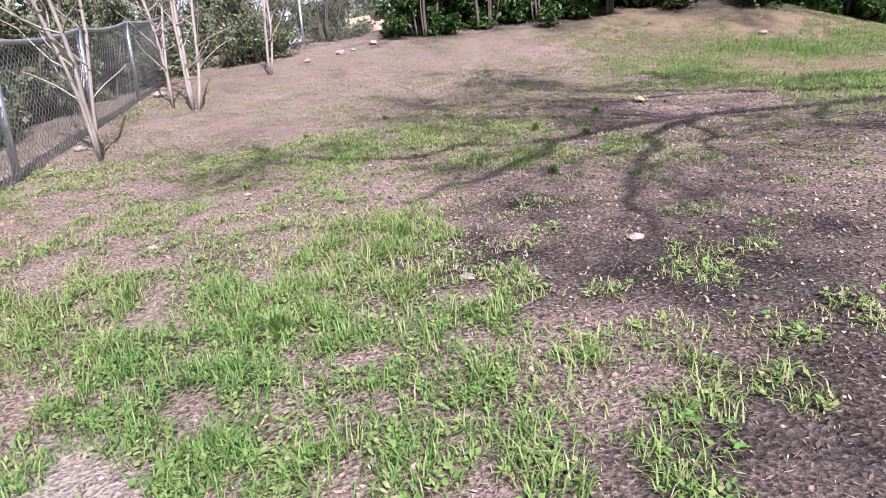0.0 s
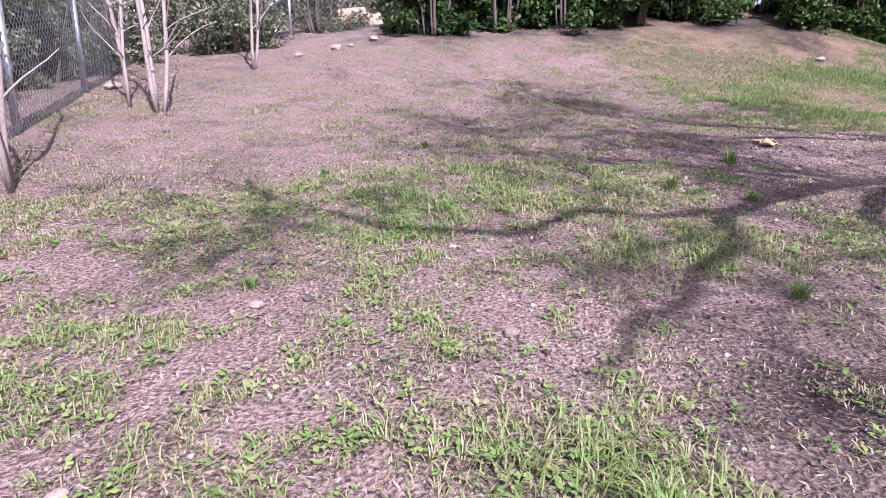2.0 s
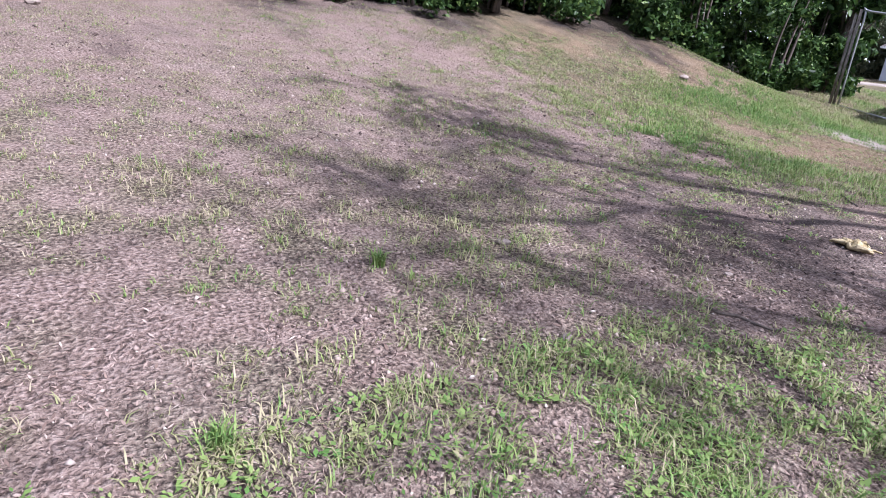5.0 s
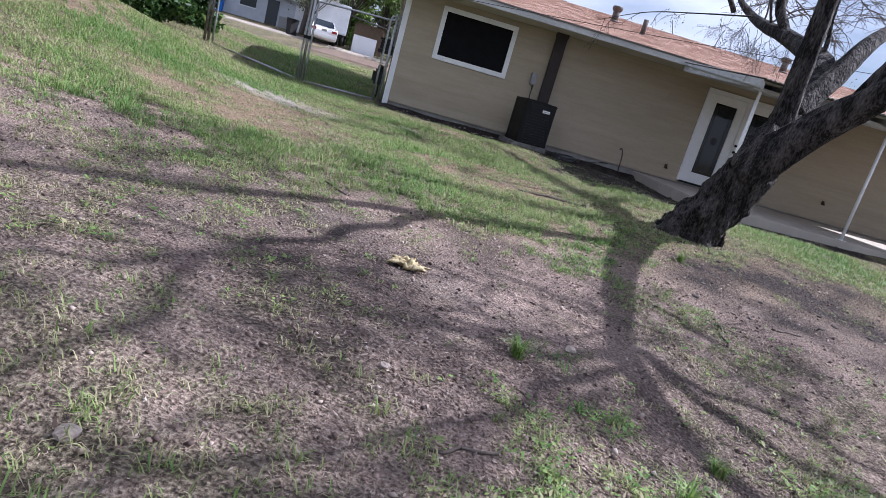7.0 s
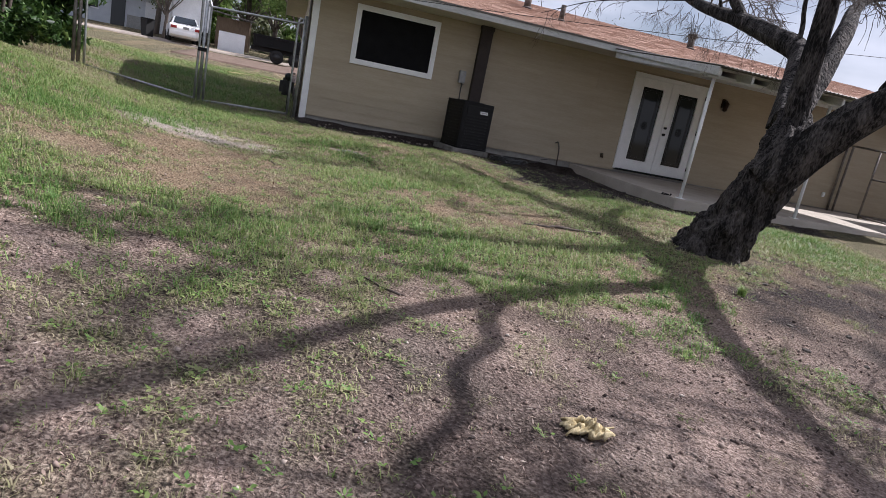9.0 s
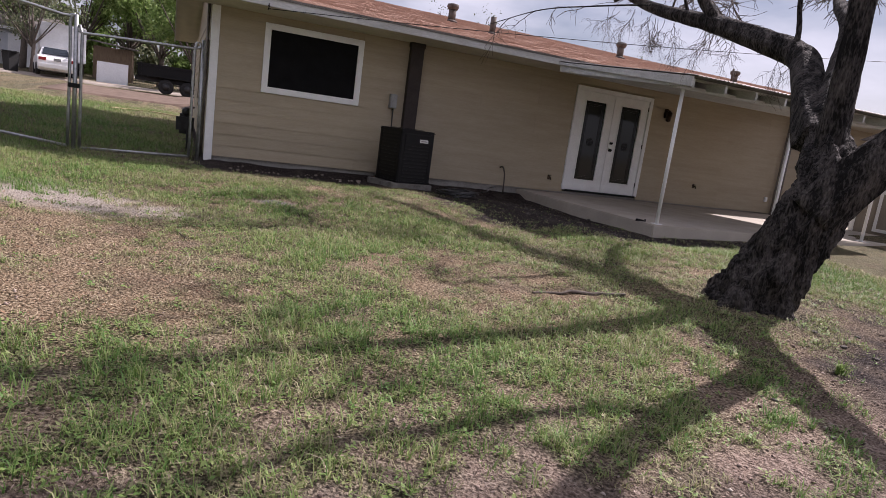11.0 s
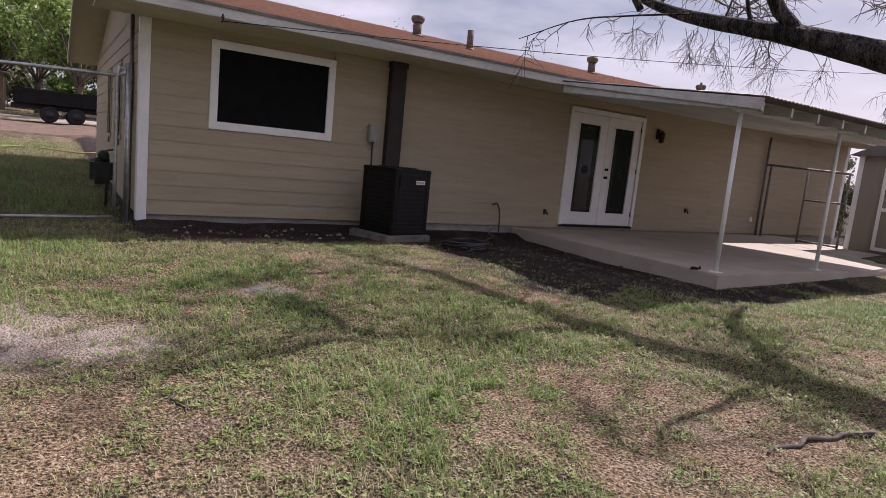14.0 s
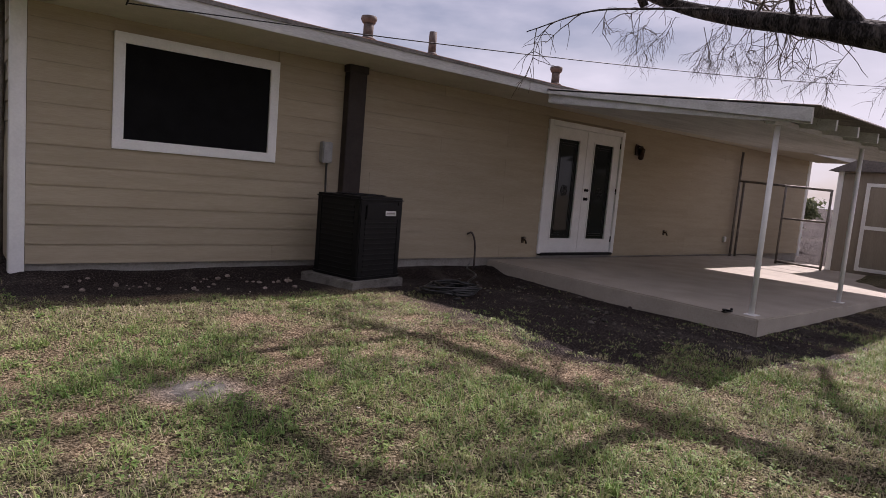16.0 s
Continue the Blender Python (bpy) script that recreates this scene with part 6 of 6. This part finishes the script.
def grass_field(name, n, area, hmin, hmax, label, power=1.0):
    x, y = scatter(n, *area)
    c = grass_cover(x, y)
    k = (RNG.random(n) < c ** power) & keep_clear(x, y)
    x, y, c = x[k], y[k], c[k]
    lush = spots(x, y, GREEN)
    n = len(x)
    # each tuft: a few blades from one foot
    m = 5
    X, Y = np.repeat(x, m), np.repeat(y, m)
    X = X + RNG.normal(0, 0.012, n * m)
    Y = Y + RNG.normal(0, 0.012, n * m)
    Lu, C = np.repeat(lush, m), np.repeat(c, m)
    Z = land(X, Y) - 0.004
    h = RNG.uniform(hmin, hmax, n * m) * (0.6 + 0.6 * Lu) * (0.6 + 0.6 * C) * np.repeat(RNG.uniform(0.5, 1.6, n), m)
    a = RNG.uniform(0, 2 * np.pi, n * m)
    lean = RNG.uniform(0.5, 1.7, n * m)
    wd = RNG.uniform(0.0013, 0.0032, n * m)
    dx, dy = np.cos(a), np.sin(a)
    foot = np.stack([X, Y, Z], -1)
    side = np.stack([-dy, dx, 0 * dx], -1) * wd[:, None]
    mid = foot + np.stack([dx * h * lean * 0.3, dy * h * lean * 0.3, h * 0.62], -1)
    tip = foot + np.stack([dx * h * lean * 0.85, dy * h * lean * 0.85, h * (1 - 0.25 * lean)], -1)
    v = np.stack([foot - side, foot + side, mid + side * 0.7, mid - side * 0.7, tip], 1).reshape(-1, 3)
    b = np.arange(n * m)[:, None] * 5
    f = np.concatenate([b + [0, 1, 2], b + [0, 2, 3], b + [3, 2, 4]], 1).reshape(-1, 3)
    dry = np.clip(RNG.normal(0.64, 0.20, n * m) - 0.46 * Lu + 0.34 * (np.repeat(RNG.random(n), m) - 0.5) + 0.5 * (0.5 - vnoise(X, Y, 0.8)), 0, 1)
    ob = bulk(name, v, f, M_blade, "dryness", np.repeat(dry, 5))
    return tagged(ob, label, "grass", kind="stuff")


grass_field("grass", 60000, (1.0, 8.5, -17.2, -12.0), 0.022, 0.06, "tufts of bright green and straw-dry grass on dirt")
grass_field("grass", 62000, (-7.0, 3.5, -17.2, -9.0), 0.022, 0.065, "thin straw-dry and green grass on the slope")
grass_field("grass", 80000, (-5.5, 8.0, -9.2, -0.7), 0.025, 0.065, "short patchy lawn grass near the house")
grass_field("grass", 26000, (-6.0, -0.1, -0.7, 14.0), 0.04, 0.09, "short grass beyond the gate")


def weed_field(name, n, area, label):
    """Low broad-leaved weeds: rosettes of small oval leaves."""
    x, y = scatter(n, *area)
    k = (RNG.random(n) < grass_cover(x, y) ** 1.3) & keep_clear(x, y)
    x, y = x[k], y[k]
    n, m = len(x), 8
    X, Y = np.repeat(x, m), np.repeat(y, m)
    a = RNG.uniform(0, 2 * np.pi, n * m)
    q = RNG.uniform(0.006, 0.035, n * m)
    X, Y = X + q * np.cos(a), Y + q * np.sin(a)
    L = RNG.uniform(0.005, 0.014, n * m)
    w = L * RNG.uniform(0.4, 0.7, n * m)
    tz = RNG.uniform(-0.1, 0.7, n * m)
    c = np.stack([X, Y, land(X, Y) + 0.008 + 0.6 * q], -1)
    t = np.stack([np.cos(a), np.sin(a), tz], -1) * L[:, None]
    sd = np.stack([-np.sin(a), np.cos(a), RNG.normal(0, 0.25, n * m)], -1) * w[:, None]
    v = np.stack([c - t, c + sd, c + t, c - sd], 1).reshape(-1, 3)
    b = np.arange(n * m * 4).reshape(-1, 4)
    tri = np.concatenate([b[:, [0, 1, 2]], b[:, [0, 2, 3]]], 1).reshape(-1, 3)
    dry = np.clip(np.repeat(RNG.normal(0.28, 0.18, n), m) + RNG.normal(0, 0.08, n * m), 0, 1)
    return tagged(bulk(name, v, tri, M_blade, "dryness", np.repeat(dry, 4)), label, "weed", kind="stuff")


weed_field("weeds", 22000, (1.0, 8.5, -17.2, -12.0), "low broad-leaved green weeds among the grass")
weed_field("weeds", 26000, (-6.0, 7.0, -12.0, -0.9), "low broad-leaved green weeds in the lawn")


def litter_field(name, n, area, smin, smax, label, mat=None, where=None):
    x, y = scatter(n, *area)
    k = keep_clear(x, y) & (RNG.random(n) < 1.05 - 0.65 * grass_cover(x, y)) & (RNG.random(n) < 1 - np.where(y > -5.5, 0.97, 0.62) * soil_shade_cover(x, y)) & (RNG.random(n) < 1 - 0.9 * sand_cover(x, y))
    if where:
        k = keep_clear(x, y) & (RNG.random(n) < spots(x, y, where))
    x, y = x[k], y[k]
    n = len(x)
    L = RNG.uniform(smin, smax, n) * (0.5 + RNG.random(n) ** 3)
    w = L * RNG.uniform(0.10, 0.38, n)
    a = RNG.uniform(0, 2 * np.pi, n)
    tx, ty = np.cos(a), np.sin(a)
    tz, sz = RNG.normal(0, 0.35, n), RNG.normal(0, 0.3, n)
    c = np.stack([x, y, land(x, y) + 0.003 + 0.3 * L * np.abs(tz)], -1)
    t = np.stack([tx, ty, tz], -1) * L[:, None]
    s = np.stack([-ty, tx, sz], -1) * w[:, None]
    v = np.stack([c - t, c + s * 0.8, c + t, c - s], 1).reshape(-1, 3)
    f = np.arange(n * 4).reshape(-1, 4)
    tri = np.concatenate([f[:, [0, 1, 2]], f[:, [0, 2, 3]]], 1).reshape(-1, 3)
    return tagged(bulk(name, v, tri, mat or M_litter), label, "leaf litter", kind="stuff")


litter_field("leaf_litter", 190000, (0.5, 8.5, -17.2, -11.5), 0.005, 0.0125, "dry leaf and straw litter over the dirt")
litter_field("leaf_litter", 190000, (-7.0, 3.0, -17.0, -8.5), 0.005, 0.0125, "dry leaf and straw litter over the slope")
litter_field("leaf_litter", 150000, (-5.0, 8.0, -9.0, -0.8), 0.005, 0.0125, "dry leaf and wood chip litter on the lawn", M_straw)

M_rustleaf = island_material("rust_brown_leaf", [(0.0, (0.10, 0.052, 0.03)), (0.5, (0.23, 0.135, 0.08)), (1.0, (0.38, 0.25, 0.16))], 0.8)
M_mulch = island_material("dark_mulch_chip", [(0.0, (0.018, 0.013, 0.012)), (0.6, (0.05, 0.038, 0.033)), (0.93, (0.12, 0.096, 0.082)), (1.0, (0.24, 0.20, 0.17))], 0.9)
litter_field("brown_leaf_litter", 42000, (-3.0, 4.0, -9.0, -4.0), 0.005, 0.016, "rust-brown dead leaves over bare lawn patches", M_rustleaf, [(-1.1, -6.0, 1.2, 0.9), (-0.7, -7.1, 0.9, 0.8), (1.75, -6.6, 1.1, 0.7), (-1.6, -5.0, 0.8, 0.6)])
litter_field("mulch", 52000, (-0.5, 8.0, -14.5, -0.4), 0.006, 0.02, "dark mulch chips and crumbled soil", M_mulch, [(4.8, -9.2, 1.6, 0.7), (5.4, -8.0, 1.3, 0.8), (1.4, -11.0, 1.3, 0.4), (5.2, -12.9, 1.5, 0.5), (5.0, -2.4, 1.3, 0.9), (4.6, -1.0, 1.0, 0.9), (5.4, -3.9, 0.8, 0.9)])

M_crumb = island_material("dirt_crumb", [(0.0, (0.05, 0.036, 0.032)), (0.35, (0.15, 0.108, 0.09)), (0.75, (0.28, 0.212, 0.178)), (0.96, (0.38, 0.31, 0.26)), (1.0, (0.52, 0.46, 0.40))], 0.95)


def crumb_field(name, n, area, smin, smax, label):
    """Crumbs of dirt and small pebbles: uneven eight-sided lumps lying on the bare ground."""
    x, y = scatter(n, *area)
    c = grass_cover(x, y)
    k = keep_clear(x, y) & (RNG.random(n) < 1.0 - 0.75 * c) & (RNG.random(n) < 0.35 + 0.9 * vnoise(x, y, 0.45)) & (RNG.random(n) < 1 - 0.7 * soil_shade_cover(x, y))
    x, y = x[k], y[k]
    n = len(x)
    r = smin + (smax - smin) * RNG.random(n) ** 3.0
    a = RNG.uniform(0, 2 * np.pi, n)
    ca, sa = np.cos(a), np.sin(a)
    base = np.stack([x, y, land(x, y) + 0.25 * r], -1)
    corners = []
    for ux, uy, uz in ((1, 0, 0), (0, 1, 0), (-1, 0, 0), (0, -1, 0), (0, 0, 1), (0, 0, -1)):
        j = r * RNG.uniform(0.6, 1.3, n)
        px, py = ux * j, uy * j * 0.75
        off = np.stack([px * ca - py * sa, px * sa + py * ca, uz * j * 0.7 + RNG.normal(0, 0.18, n) * r], -1)
        corners.append(base + off)
    v = np.stack(corners, 1).reshape(-1, 3)
    b = np.arange(n)[:, None] * 6
    f = np.concatenate([b + q for q in ([0, 1, 4], [1, 2, 4], [2, 3, 4], [3, 0, 4], [1, 0, 5], [2, 1, 5], [3, 2, 5], [0, 3, 5])], 1).reshape(-1, 3)
    return tagged(bulk(name, v, f, M_crumb), label, "dirt", kind="stuff")


crumb_field("dirt_crumbs", 18000, (0.5, 8.0, -17.0, -11.5), 0.004, 0.015, "pinkish dirt crumbs and pebbles on the bare ground")
crumb_field("dirt_crumbs", 36000, (-5.5, 6.0, -14.5, -8.0), 0.004, 0.018, "grey-brown dirt crumbs and pebbles under the tree")
crumb_field("dirt_crumbs", 8000, (-4.0, 6.5, -8.0, -1.0), 0.004, 0.014, "brown dirt crumbs among the thin lawn")

# ---- siding boards ----
LAP, T0, T1 = 0.187, 0.006, 0.018
def board_mesh(length):
    v = [(0, -T0, LAP + 0.01), (length, -T0, LAP + 0.01), (length, -T1, 0), (0, -T1, 0), (0, 0.015, LAP + 0.01), (length, 0.015, LAP + 0.01), (length, 0.015, 0), (0, 0.015, 0)]
    return v, [(0, 3, 2, 1), (0, 1, 5, 4), (3, 7, 6, 2), (0, 4, 7, 3), (1, 2, 6, 5)]


BR = random.Random(9)
boards = 0
for i in range(13):
    z = 0.085 + i * LAP
    top = min(z + LAP, 2.46)
    spans = [(0.105, HOUSE_X1 - 0.13)]
    for h in (WIN, DOOR):
        if top > h[2] + 0.003 and z < h[3] - 0.003:
            spans = [q for a, b in spans for q in ((a, min(b, h[0] + 0.004)), (max(a, h[1] - 0.004), b)) if q[1] - q[0] > 0.02]
    for a, b in spans:
        x = a
        while x < b - 0.01:
            e = min(b, x + BR.choice((3.66, 2.4, 3.66)))
            if b - e < 0.5:
                e = b
            v, f = board_mesh(e - x - 0.002)
            hh = (top - z) / LAP
            zcut = []
            for p in v:
                pz = z + p[2] * (1 if hh > 0.99 else hh)
                zcut.append((x + p[0], p[1], pz))
            mesh_object("board", zcut, f, M_siding, wall_back)
            x = e
    # gable end boards
    ys = [(0.125, HOUSE_Y1)]
    for h in side_holes:
        if top > h[2] - 0.06 and z < h[3] + 0.06:
            ys = [q for a, b in ys for q in ((a, min(b, h[0] - 0.06)), (max(a, h[1] + 0.06), b)) if q[1] - q[0] > 0.02]
    for a, b in ys:
        v, f = board_mesh(b - a)
        mesh_object("board", [(p[1] + 0.002, a + p[0], z + p[2]) for p in v], [q[::-1] for q in f], M_siding, wall_side)
